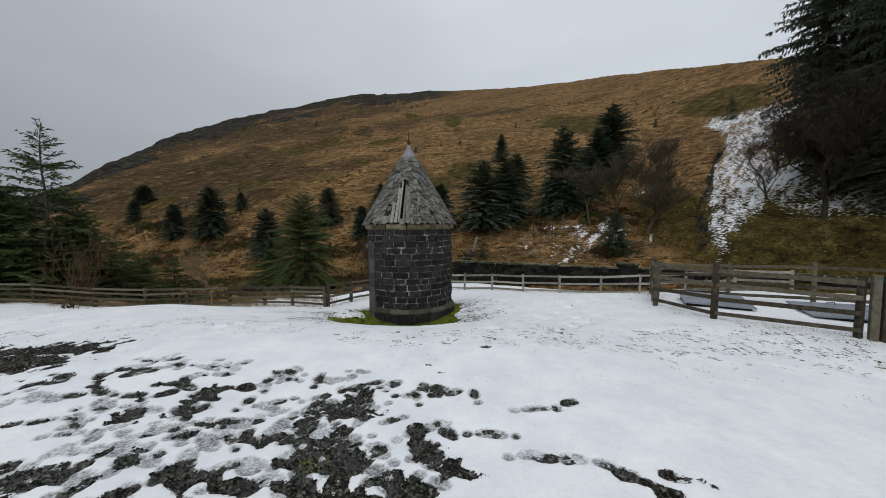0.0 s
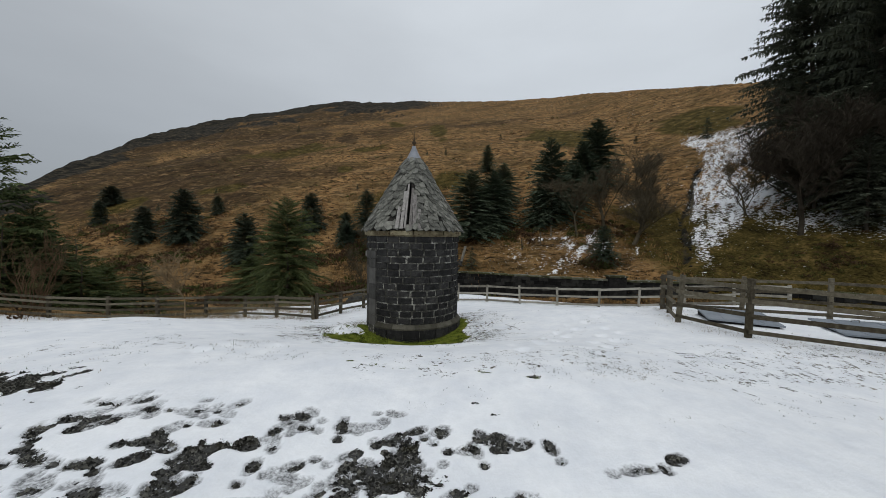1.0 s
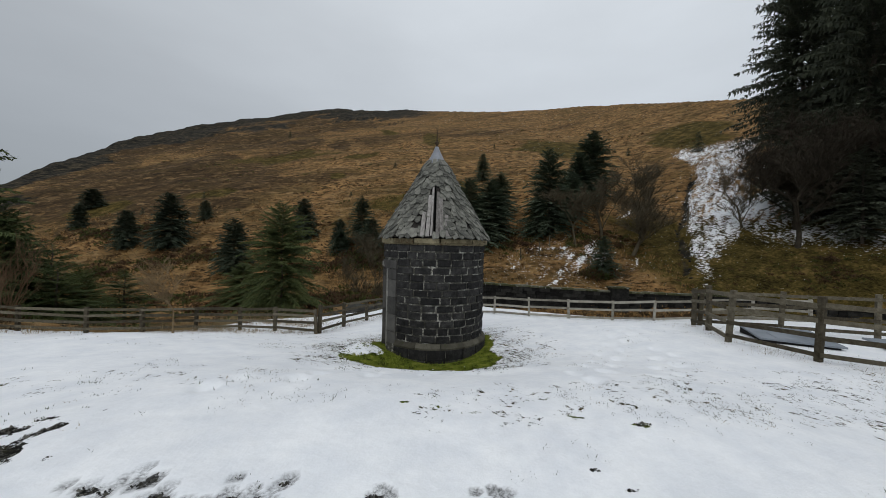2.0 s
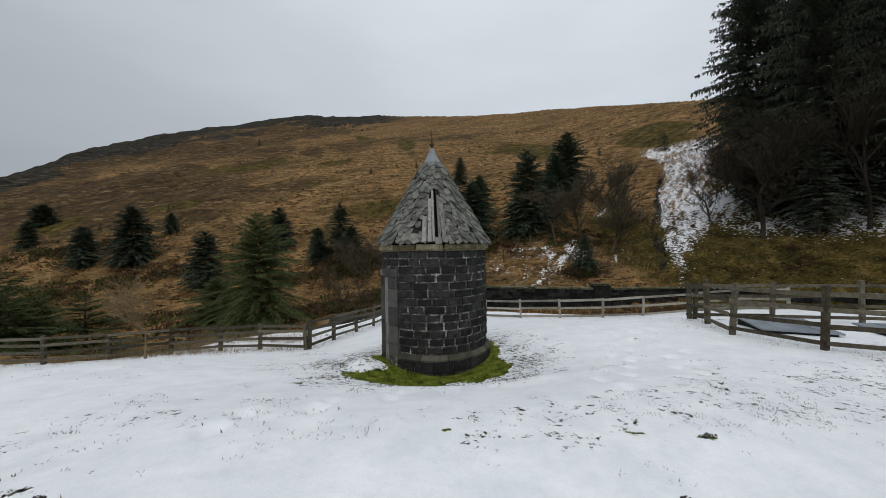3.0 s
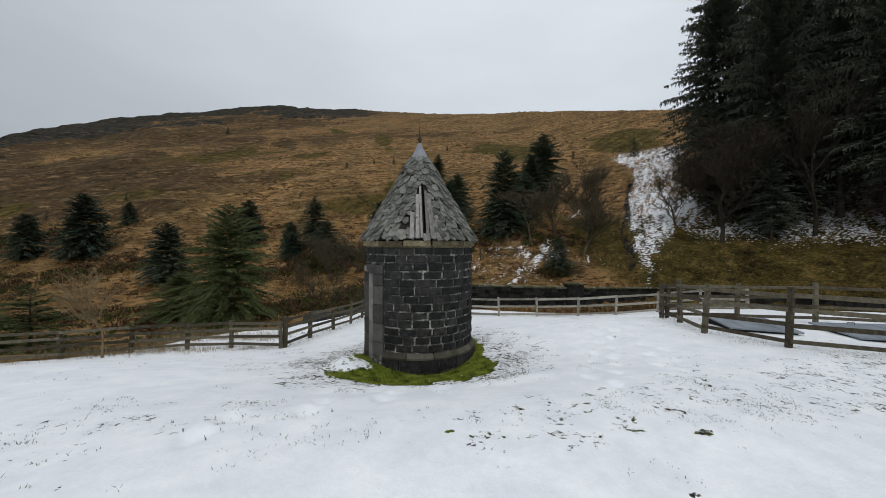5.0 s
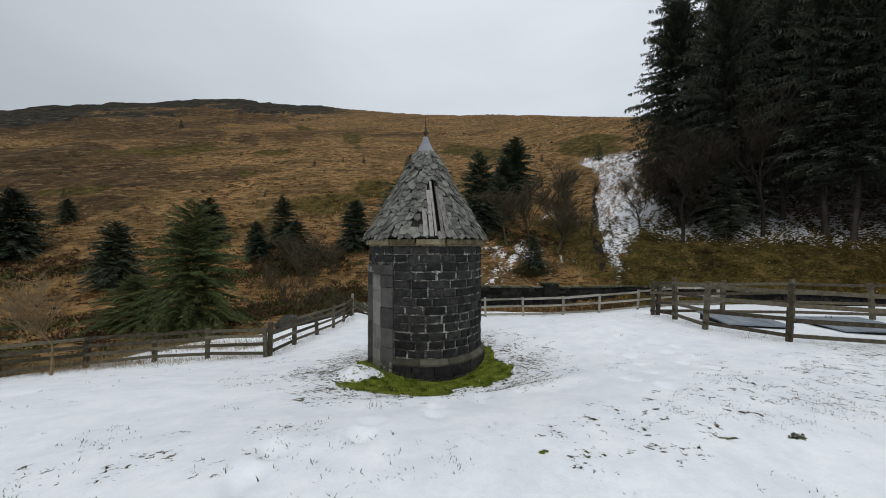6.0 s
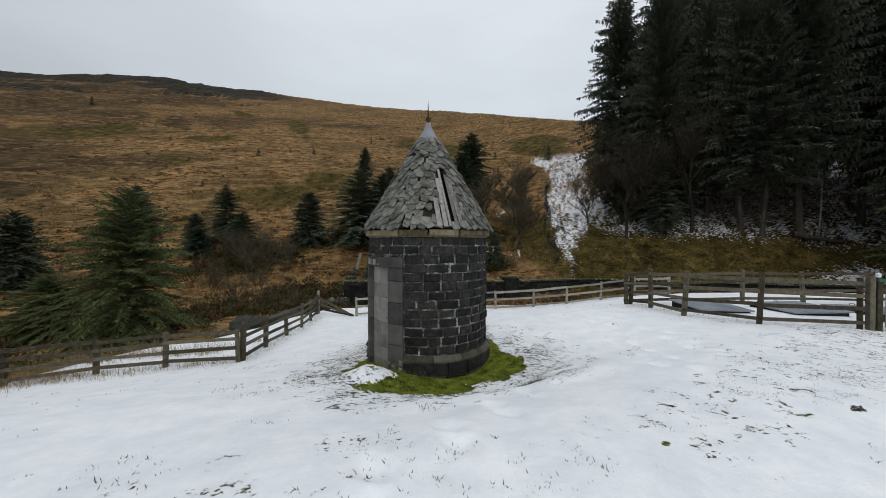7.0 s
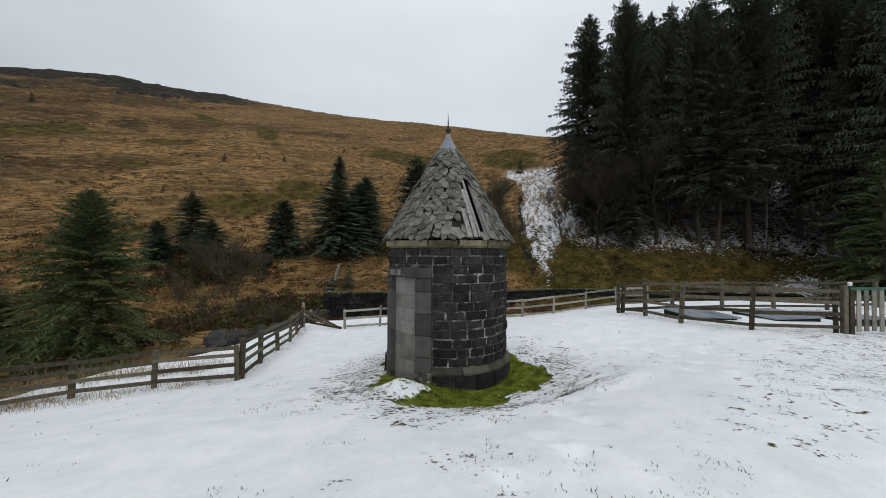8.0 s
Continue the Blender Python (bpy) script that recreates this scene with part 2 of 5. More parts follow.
def ground_material():
    m, nt, b = shader("snowy_ground", 0.9)
    p = n_pos(nt)
    fine = n_noise(nt, p, 38, 5, 0.7)
    mid = n_noise(nt, p, 5.5, 5, 0.65)
    wide = n_noise(nt, p, 0.7, 5, 0.62)
    far = n_noise(nt, p, 0.09, 6, 0.62)
    # moor: tan grass, russet and olive drifts
    f = n_math(nt, "ADD", n_math(nt, "MULTIPLY", wide, 0.6), n_math(nt, "MULTIPLY", mid, 0.4))
    moor = n_ramp(nt, f, [(0.36, (0.045, 0.027, 0.013)), (0.43, (0.115, 0.068, 0.029)), (0.5, (0.218, 0.131, 0.057)), (0.58, (0.285, 0.177, 0.08)), (0.68, (0.38, 0.25, 0.127))])
    tint = n_ramp(nt, far, [(0.36, (0.68, 0.7, 0.62)), (0.5, (1.0, 0.97, 0.92)), (0.64, (1.15, 1.08, 0.98))])
    moor = n_mix(nt, 1.0, moor, tint, "MULTIPLY")
    clump = n_range(nt, n_noise(nt, p, 0.75, 3, 0.55, (0.8, 1.2, 1.2)), 0.57, 0.62)
    moor = n_mix(nt, n_math(nt, "MULTIPLY", clump, n_range(nt, far, 0.4, 0.6, 0.3, 0.9)), moor, (0.035, 0.026, 0.012))
    # dark dashes of heather and pale tussocks lying along the contours
    lay = nt.nodes.new("ShaderNodeMapping")
    lay.vector_type = "TEXTURE"
    lay.inputs["Rotation"].default_value, lay.inputs["Scale"].default_value = (0, 0, radians(-15.7)), (2.2, 0.8, 0.8)
    nt.links.new(p, lay.inputs["Vector"])
    dash = n_math(nt, "MULTIPLY", n_range(nt, n_noise(nt, lay.outputs[0], 0.9, 6, 0.68), 0.54, 0.59), n_range(nt, n_noise(nt, p, 0.13, 3, 0.6), 0.42, 0.58, 0.2, 0.75))
    moor = n_mix(nt, dash, moor, (0.05, 0.033, 0.016))
    fleck = n_math(nt, "MULTIPLY", n_range(nt, n_noise(nt, lay.outputs[0], 2.4, 4, 0.6), 0.565, 0.585), n_range(nt, n_noise(nt, p, 0.09, 4, 0.7), 0.38, 0.52, 0.3, 1.0))
    pale = n_range(nt, n_noise(nt, lay.outputs[0], 1.7, 5, 0.7), 0.56, 0.68, 0, 0.32)
    moor = n_mix(nt, pale, moor, (0.45, 0.305, 0.165))
    moor = n_mix(nt, fleck, moor, (0.026, 0.017, 0.009))
    patch = n_noise(nt, p, 0.24, 6, 0.72, (0.7, 1.3, 1.3))
    heath_f = n_math(nt, "ADD", n_math(nt, "MULTIPLY", mid, 0.2), n_math(nt, "ADD", n_math(nt, "MULTIPLY", n_noise(nt, p, 0.8, 5, 0.75), 0.4), n_math(nt, "MULTIPLY", patch, 0.4)))
    heath = n_ramp(nt, heath_f, [(0.4, (0.016, 0.0115, 0.0075)), (0.48, (0.045, 0.029, 0.015)), (0.55, (0.095, 0.06, 0.028)), (0.62, (0.19, 0.12, 0.054))])
    jitter = n_math(nt, "ADD", n_range(nt, wide, 0, 1, -0.6, 0.6), n_math(nt, "ADD", n_range(nt, mid, 0, 1, -0.3, 0.3), n_range(nt, patch, 0, 1, -0.7, 0.7)))
    col = n_mix(nt, n_range(nt, n_math(nt, "ADD", n_attr(nt, "heather"), jitter), 0.46, 0.58), moor, heath)
    # long broken bands of dark heath lying along the slope
    belt = n_range(nt, n_noise(nt, lay.outputs[0], 0.17, 7, 0.74), 0.525, 0.565, 0, 0.62)
    col = n_mix(nt, belt, col, (0.068, 0.047, 0.02))
    # pale grass threads and dark clumps through heather and grass alike
    thread = n_math(nt, "MULTIPLY", n_range(nt, n_noise(nt, lay.outputs[0], 0.55, 6, 0.7), 0.545, 0.6), n_range(nt, n_noise(nt, p, 0.11, 3, 0.6), 0.4, 0.6, 0.1, 0.7))
    col = n_mix(nt, thread, col, (0.27, 0.175, 0.085))
    col = n_mix(nt, n_math(nt, "MULTIPLY", fleck, 0.75), col, (0.022, 0.016, 0.009))
    # olive-brown bank, its tones darkened further to carry the forest's shade
    bank = n_ramp(nt, n_math(nt, "ADD", n_math(nt, "MULTIPLY", mid, 0.5), n_math(nt, "MULTIPLY", wide, 0.5)), [(0.38, (0.016, 0.012, 0.005)), (0.46, (0.043, 0.034, 0.01)), (0.53, (0.076, 0.057, 0.017)), (0.62, (0.15, 0.1, 0.036))])
    col = n_mix(nt, n_range(nt, n_math(nt, "ADD", n_attr(nt, "green"), n_math(nt, "MULTIPLY", jitter, 0.6)), 0.35, 0.7), col, bank)
    crag = n_ramp(nt, n_noise(nt, p, 0.35, 6, 0.75, (1, 1, 2.5)), [(0.36, (0.007, 0.007, 0.006)), (0.47, (0.018, 0.017, 0.014)), (0.57, (0.045, 0.038, 0.026)), (0.68, (0.13, 0.1, 0.06))])
    col = n_mix(nt, n_range(nt, n_math(nt, "ADD", n_attr(nt, "rock"), n_math(nt, "MULTIPLY", jitter, 0.8)), 0.4, 0.6), col, crag)
    lawn = n_ramp(nt, mid, [(0.36, (0.03, 0.038, 0.007)), (0.5, (0.1, 0.125, 0.016)), (0.64, (0.2, 0.2, 0.04))])
    col = n_mix(nt, n_range(nt, n_attr(nt, "lawn"), 0.3, 0.5), col, lawn)
    vor = nt.nodes.new("ShaderNodeTexVoronoi")
    vor.inputs["Scale"].default_value = 55
    nt.links.new(p, vor.inputs["Vector"])
    sepc = nt.nodes.new("ShaderNodeSeparateColor")
    nt.links.new(vor.outputs["Color"], sepc.inputs[0])
    grit = n_ramp(nt, sepc.outputs[0], [(0.0, (0.006, 0.006, 0.005)), (0.5, (0.019, 0.018, 0.015)), (0.8, (0.055, 0.052, 0.044)), (1.0, (0.2, 0.195, 0.18))])
    grit = n_mix(nt, n_range(nt, mid, 0.55, 0.7), grit, (0.035, 0.032, 0.014))
    col = n_mix(nt, n_attr(nt, "gravel"), col, grit)
    edge = n_math(nt, "ADD", n_range(nt, fine, 0, 1, -0.22, 0.22), n_range(nt, mid, 0, 1, -0.3, 0.3))
    broken = n_range(nt, n_noise(nt, p, 4.2, 5, 0.72, (0.8, 1.2, 1.6)), 0.28, 0.72, -0.55, 0.55)
    edge = n_math(nt, "ADD", edge, n_math(nt, "MULTIPLY", broken, n_attr(nt, "hill")))
    crumbs = n_math(nt, "ADD", n_range(nt, n_noise(nt, p, 28, 4, 0.7), 0.3, 0.7, -0.3, 0.3), n_range(nt, n_noise(nt, p, 85, 3, 0.7), 0.3, 0.7, -0.25, 0.25))
    edge = n_math(nt, "ADD", edge, n_math(nt, "MULTIPLY", crumbs, n_math(nt, "MULTIPLY", n_attr(nt, "gravel"), n_range(nt, n_attr(nt, "snow"), 0.75, 0.95, 1.0, 0.0))))
    specks = n_math(nt, "MULTIPLY", n_range(nt, n_noise(nt, p, 15.0, 5, 0.78), 0.51, 0.58), n_range(nt, n_noise(nt, p, 3.2, 5, 0.72), 0.42, 0.6, 0.0, 1.15))
    edge = n_math(nt, "SUBTRACT", edge, n_math(nt, "MULTIPLY", specks, n_math(nt, "MULTIPLY", n_attr(nt, "thin"), 0.85)))
    snow_f = n_range(nt, n_math(nt, "ADD", n_attr(nt, "snow"), edge), 0.44, 0.56, 0, 1, True)
    snow_c = n_ramp(nt, n_noise(nt, p, 2.2, 5, 0.6), [(0.35, (0.78, 0.8, 0.83)), (0.65, (0.89, 0.9, 0.91))])
    # shade of small hollows painted into the snow's colour
    dimple_shade = n_math(nt, "MULTIPLY", n_range(nt, n_noise(nt, p, 11, 5, 0.7), 0.34, 0.6, 0.965, 1.015), n_range(nt, n_noise(nt, p, 55, 3, 0.7), 0.34, 0.6, 0.98, 1.01))
    snow_c = n_mix(nt, 1.0, snow_c, dimple_shade, "MULTIPLY")
    col = n_mix(nt, snow_f, col, snow_c)
    # wet, thin snow where boots and tyres pressed it
    col = n_mix(nt, n_math(nt, "MULTIPLY", n_attr(nt, "slush"), n_math(nt, "ADD", n_range(nt, n_noise(nt, p, 9, 4, 0.65), 0.35, 0.65, 0.35, 0.9), n_range(nt, n_noise(nt, p, 60, 4, 0.65), 0.38, 0.62, -0.3, 0.3))), col, (0.075, 0.075, 0.073))
    nt.links.new(col, b.inputs["Base Color"])
    h = n_math(nt, "ADD", n_math(nt, "MULTIPLY", snow_f, 0.8), n_math(nt, "ADD", n_math(nt, "MULTIPLY", fine, 0.18), n_math(nt, "MULTIPLY", mid, 0.5)))
    n_bump(nt, b, h, 0.7, 0.035)
    nt.links.new(n_range(nt, snow_f, 0, 1, 0.95, 0.55), b.inputs["Roughness"])
    nt.links.new(n_range(nt, snow_f, 0, 1, 0.03, 0.3), b.inputs["Specular IOR Level"])
    return m


M_GROUND = ground_material()


# ---- mesh tools ----
class Build:
    """Collects vertices and faces for one mesh."""

    def __init__(self):
        self.v, self.f = [], []

    def add(self, verts, faces):
        k = len(self.v)
        self.v.extend(tuple(p) for p in verts)
        self.f.extend(tuple(i + k for i in f) for f in faces)

    def box(self, c, size, turn=None, cut=0.0):
        """A box with its corners cut by `cut` along the long edges."""
        hx, hy, hz = (s / 2 for s in size)
        ring = [(-hx + cut, -hy), (hx - cut, -hy), (hx, -hy + cut), (hx, hy - cut), (hx - cut, hy), (-hx + cut, hy), (-hx, hy - cut), (-hx, -hy + cut)] if cut else [(-hx, -hy), (hx, -hy), (hx, hy), (-hx, hy)]
        n = len(ring)
        vs = [Vector((x, y, -hz)) for x, y in ring] + [Vector((x, y, hz)) for x, y in ring]
        if turn:
            vs = [turn @ p for p in vs]
        fs = [(i, (i + 1) % n, n + (i + 1) % n, n + i) for i in range(n)] + [tuple(range(n - 1, -1, -1)), tuple(range(n, 2 * n))]
        self.add([p + Vector(c) for p in vs], fs)

    def tube(self, pts, radii, sides=4):
        k = len(self.v)
        for i, (p, r) in enumerate(zip(pts, radii)):
            d = (pts[min(i + 1, len(pts) - 1)] - pts[max(i - 1, 0)]).normalized()
            a = d.cross(Vector((0.3, 0.2, 1)) if abs(d.z) < 0.9 else Vector((1, 0.1, 0))).normalized()
            b = d.cross(a)
            for j in range(sides):
                t = 2 * math.pi * j / sides
                self.v.append(tuple(p + (a * math.cos(t) + b * math.sin(t)) * r))
        for i in range(len(pts) - 1):
            for j in range(sides):
                q = k + i * sides
                self.f.append((q + j, q + (j + 1) % sides, q + sides + (j + 1) % sides, q + sides + j))

    def sector(self, profile, a0, a1, segs):
        """A profile of radius and height swept from a0 to a1 degrees."""
        k = len(self.v)
        for r, z in profile:
            for j in range(segs + 1):
                t = radians(a0 + (a1 - a0) * j / segs)
                self.v.append((r * math.cos(t), r * math.sin(t), z))
        for i in range(len(profile) - 1):
            for j in range(segs):
                q = k + i * (segs + 1)
                self.f.append((q + j, q + j + 1, q + segs + 2 + j, q + segs + 1 + j))

    def lathe(self, profile, segs, c=(0, 0, 0)):
        k = len(self.v)
        for r, z in profile:
            for j in range(segs):
                t = 2 * math.pi * j / segs
                self.v.append((c[0] + r * math.cos(t), c[1] + r * math.sin(t), c[2] + z))
        for i in range(len(profile) - 1):
            for j in range(segs):
                q = k + i * segs
                self.f.append((q + j, q + (j + 1) % segs, q + segs + (j + 1) % segs, q + segs + j))

    def mesh(self, name, material, soft=False):
        me = bpy.data.meshes.new(name)
        me.from_pydata(self.v, [], self.f)
        me.materials.append(material)
        if soft:
            me.polygons.foreach_set("use_smooth", [True] * len(me.polygons))
        me.update()
        return me


def part(name, build, material, parent=None, label="", soft=False):
    ob = new(name, build.mesh(name, material, soft))
    ob.parent = parent
    return tagged(ob, label)


def piece(name, mesh, parent, m):
    ob = new(name, mesh)
    ob.parent = parent
    ob.matrix_basis = m
    return ob


def gz(x, y):
    return float(land(np.array([x]), np.array([y]))[0])


def rnd(a, b):
    return random.uniform(a, b)


# ---- the lie of the land ----
def smooth(a, b, v):
    k = np.clip((v - a) / (b - a), 0, 1)
    return k * k * (3 - 2 * k)


def smax(a, b, k):
    return 0.5 * (a + b + np.sqrt((a - b) ** 2 + k * k))


def smin(a, b, k):
    return 0.5 * (a + b - np.sqrt((a - b) ** 2 + k * k))


def lattice(ix, iy, seed):
    h = (ix.astype(np.int64) * 374761393 + iy.astype(np.int64) * 668265263 + seed * 974711) & 0xFFFFFFFF
    h = ((h ^ (h >> 13)) * 1274126177) & 0xFFFFFFFF
    return ((h ^ (h >> 16)) & 0xFFFF) / 65535.0


def vnoise(x, y, seed=0):
    """Smooth noise, 0 to 1, one cell a metre."""
    ix, iy = np.floor(x), np.floor(y)
    fx, fy = x - ix, y - iy
    fx, fy = fx * fx * (3 - 2 * fx), fy * fy * (3 - 2 * fy)
    a, b = lattice(ix, iy, seed), lattice(ix + 1, iy, seed)
    c, d = lattice(ix, iy + 1, seed), lattice(ix + 1, iy + 1, seed)
    return (a * (1 - fx) + b * fx) * (1 - fy) + (c * (1 - fx) + d * fx) * fy


def fbm(x, y, size, octaves=4, seed=0):
    """Noise from -1 to 1, its largest cells `size` metres across."""
    total, amp, norm = 0.0, 1.0, 0.0
    for o in range(octaves):
        k = 2.03 ** o / size
        total = total + amp * (vnoise(x * k + 17.3 * o, y * k - 9.1 * o, seed + o) * 2 - 1)
        norm += amp
        amp *= 0.5
    return total / norm


# knolls and hollows of the yard: x, y, spread, height, over a tilted plane
YARD = [(-0.9, 9, 1.6, -0.190), (-0.9, 6.6, 1.2, -0.153), (2, 7.5, 2, -0.336), (-4.5, 7.3, 1.8, -0.075), (-7.5, 8, 2.4, 0.412), (-2.2, 6.6, 1.2, -0.114), (-0.9, 7.7, 0.9, -0.245), (0.9, 6.2, 1.2, -0.012), (9, 7, 2.5, 0.140), (4.5, 9, 3.2, 0.500), (-4.5, 12.5, 3.2, -0.290), (-9, 12.5, 4, -0.333), (0, 3, 3.5, 0.824), (-0.5, 2.4, 1.6, -0.374), (-5, 5, 3.5, 0.218), (6, 16, 4, -0.569), (11, 9, 5, -0.035), (-2.5, 17.5, 4, -0.068), (-1.8, 18.8, 2.8, -0.40), (-12.5, 12.8, 3, -0.28), (5, 0, 5, -0.667), (-3, -3, 5, 0.008)]


def yard(x, y):
    x, y = np.clip(x, -16, 16), np.clip(y, -4, 22)
    z = -0.070 + 0.0094 * x + -0.0730 * y
    for cx, cy, s, h in YARD:
        z = z + h * np.exp(-((x - cx) ** 2 + (y - cy) ** 2) / (2 * s * s))
    return z


def slope(x, y):
    """The open hillside and the forest bank, before the crest."""
    return smax(0.47 * (y - 36) + 0.13 * x, 0.374 * x + 0.4015 * y - 20.1, 0.8)


# the crest, seen from the yard: bearing in degrees, rise over run
CREST = [(-75, 0.01), (-56, 0.03), (-50.4, 0.073), (-45.7, 0.138), (-39, 0.222), (-31.8, 0.279), (-25, 0.325), (-18, 0.36), (-12, 0.376), (-3.6, 0.392), (5, 0.391), (18, 0.389), (25, 0.387), (32, 0.37), (42.4, 0.338), (48.6, 0.327), (60, 0.30), (80, 0.25), (100, 0.1)]
BEARINGS = np.arange(-180.0, 181.0, 1.0)
RISE = np.interp(BEARINGS, [c[0] for c in CREST], [c[1] for c in CREST])
RISE = np.where(np.abs(BEARINGS) > 100, 0.01, RISE)
REACH = np.arange(20.0, 700.0, 2.0)
b_, r_ = np.meshgrid(np.radians(BEARINGS), REACH, indexing="ij")
over = slope(r_ * np.sin(b_), r_ * np.cos(b_)) > 1.4 + RISE[:, None] * r_
FIRST = np.where(over.any(axis=1), REACH[over.argmax(axis=1)], 600.0)
FIRST = np.convolve(np.pad(FIRST, 2, mode="edge"), np.ones(5) / 5, mode="valid")


def gully(s):
    """Sideways place of the gully's bed along its climb."""
    return np.interp(s, [-1.5, 3, 8, 12, 16, 22, 27, 34], [-1.0, -1.1, -1.6, -1.0, -0.9, -0.1, 0.1, -1.0])


def land(x, y, detail=True):
    """Height of the ground."""
    x, y = np.asarray(x, float), np.asarray(y, float)
    r = np.hypot(x, y) + 1e-6
    bear = np.degrees(np.arctan2(x, y))
    top = np.interp(bear, BEARINGS, FIRST)
    rise = np.interp(bear, BEARINGS, RISE)
    up = slope(x, y)
    crest = 1.4 + rise * top
    up = np.where(r > top, crest + (r - top) * 0.06, np.minimum(up, crest + 40))
    d = smax(y - 15.3 - 5.2 * smooth(-6.5, -1.5, x) + 1.9 * smooth(6.5, 9.5, -x), 0.53 * x + 0.85 * y - 17.8, 1.0)
    w = smooth(0.0, 4.5, smax(d, 0.9 * x + 0.43 * y - 17.5, 1.0))
    floor_z = -2.9 - 0.07 * np.maximum(0, -x - 8) - 0.6 * smooth(-3, 2, x)
    z = yard(x, y) * (1 - w) + floor_z * w
    z = z + 0.068 * np.exp(-((y - 6.4) / 0.3) ** 2 - ((x + 0.8) / 1.9) ** 4)  # lip of drifted snow before the hut
    ahead = y - np.interp(x, [0, 13, 21, 30], [28.3, 26.7, 25.5, 17.5])
    up = up - 0.9 * (1 - smooth(-0.3, 0.1, ahead)) * smooth(-2, 1, x)
    if detail:
        far = smooth(24, 45, r)
        calm = 1 - 0.65 * smooth(-12, 8, bear) * smooth(50, 80, r)
        up = up + far * calm * (1.0 * fbm(x, y, 22, 4, 3) + 0.3 * fbm(x, y, 5, 3, 5)) + smooth(120, 220, r) * (3.2 - 2.7 * smooth(-16, 4, bear)) * fbm(x, y, 40, 5, 8) + smooth(130, 180, r) * 1.6 * (1 - smooth(-14, 0, bear)) * fbm(x, y, 11, 3, 9)
    gx, gy = x - 21.1, y - 27.3
    s = 0.6 * gx + 0.8 * gy
    up = up - 0.5 * np.exp(-((0.8 * gx - 0.6 * gy - gully(s) - 0.5 * fbm(x, y, 1.1, 4, 21)) / 0.45) ** 2) * smooth(-4, 0, s) * (1 - smooth(24, 33, s))
    z = smax(z, up, 0.5)
    if detail:
        z = z + 0.05 * fbm(x, y, 1.5, 4, 11) + smooth(12, 30, r) * 0.12 * fbm(x, y, 1.3, 2, 12)
    return z
# ---- ground: one sheet from the yard to the skyline ----
TOWER = (-0.95, 9.21)


def along(x, y, x0, y0, x1, y1):
    """Distance to a stretch of line."""
    dx, dy = x1 - x0, y1 - y0
    t = np.clip(((x - x0) * dx + (y - y0) * dy) / (dx * dx + dy * dy), 0, 1)
    return np.hypot(x - x0 - t * dx, y - y0 - t * dy)


# bare, trodden gravel: from, to, half width
TRODDEN = [(-5.6, 3.6, -3.6, 3.55, 0.36), (-4.9, 3.2, -3.7, 3.05, 0.42), (-2.2, 2.25, -1.87, 2.39, 0.17), (-1.87, 2.39, -1.85, 2.8, 0.13), (-1.85, 2.81, -1.5, 2.97, 0.1), (-0.76, 2.73, -0.3, 2.61, 0.15), (-0.74, 2.8, -0.56, 2.95, 0.1), (-0.8, 2.1, -0.42, 2.16, 0.22),
           (-0.7, 2.27, -0.55, 2.5, 0.14), (-1.17, 2.23, -1.04, 2.23, 0.12), (-1.35, 1.87, -0.92, 1.82, 0.11), (-0.08, 2.53, 0.03, 2.29, 0.09), (0.03, 2.29, 0.35, 2.02, 0.13), (1.59, 2.08, 1.74, 2.05, 0.07), (1.3, 2.1, 1.5, 1.93, 0.08), (-0.15, 1.98, 0.05, 1.88, 0.12), (-0.68, 1.86, -0.3, 1.8, 0.15), (-2.05, 1.65, -1.95, 1.75, 0.09)]
rs = random.Random(5)
PRINTS = []
# single clear steps: place and heading, then short lines of steps, then trampled ones
for fx, fy, head in ((-1.43, 3.19, 150), (-0.19, 2.99, 5), (-0.38, 3.18, 40), (-0.69, 3.06, 10), (0.12, 3.08, 160), (0.43, 2.97, 100), (0.84, 2.79, 10), (1.0, 2.8, 170), (1.19, 2.87, 30), (0.44, 2.48, 5), (0.6, 2.46, 175), (0.71, 2.25, 10), (0.89, 2.22, 170), (1.09, 2.21, 165), (1.27, 2.14, 150), (-2.65, 2.19, 20), (-2.0, 1.97, 15), (-3.05, 2.47, 30), (-1.95, 1.74, 60), (-1.98, 3.06, 20), (-2.0, 2.78, 160), (-0.74, 3.4, 0), (-2.61, 3.25, 30), (-2.14, 3.16, 170), (-1.35, 3.23, 130), (-0.94, 3.2, 20), (-0.71, 3.08, 10), (-0.34, 3.15, 60), (0.16, 3.11, 170), (-2.75, 3.05, 40)):
    PRINTS.append((fx, fy, radians(head), rs.uniform(0.3, 1.0)))
for step_x, step_y, head, count in ((-2.6, 1.5, 62, 6), (-3.6, 2.3, 25, 6), (-0.9, 1.2, 80, 5), (-0.9, 2.9, 215, 6), (-1.3, 1.6, 130, 6), (-3.3, 2.7, 340, 5), (-2.0, 1.3, 75, 6), (-2.4, 2.5, 5, 7), (-1.6, 2.2, 40, 5), (-0.4, 2.2, 330, 5), (-3.0, 1.4, 100, 5), (0.1, 2.6, 190, 6)):
    for i in range(count):
        a = radians(head)
        side = 0.11 * (-1) ** i
        PRINTS.append((step_x + math.cos(a) * 0.3 * i - math.sin(a) * side + rs.uniform(-0.07, 0.07), step_y + math.sin(a) * 0.3 * i + math.cos(a) * side + rs.uniform(-0.07, 0.07), a + rs.uniform(-0.35, 0.35), rs.random()))
for i in range(26):
    PRINTS.append((rs.uniform(-2.9, 0.4), rs.uniform(2.85, 3.35), rs.uniform(0, 6.28), rs.random()))
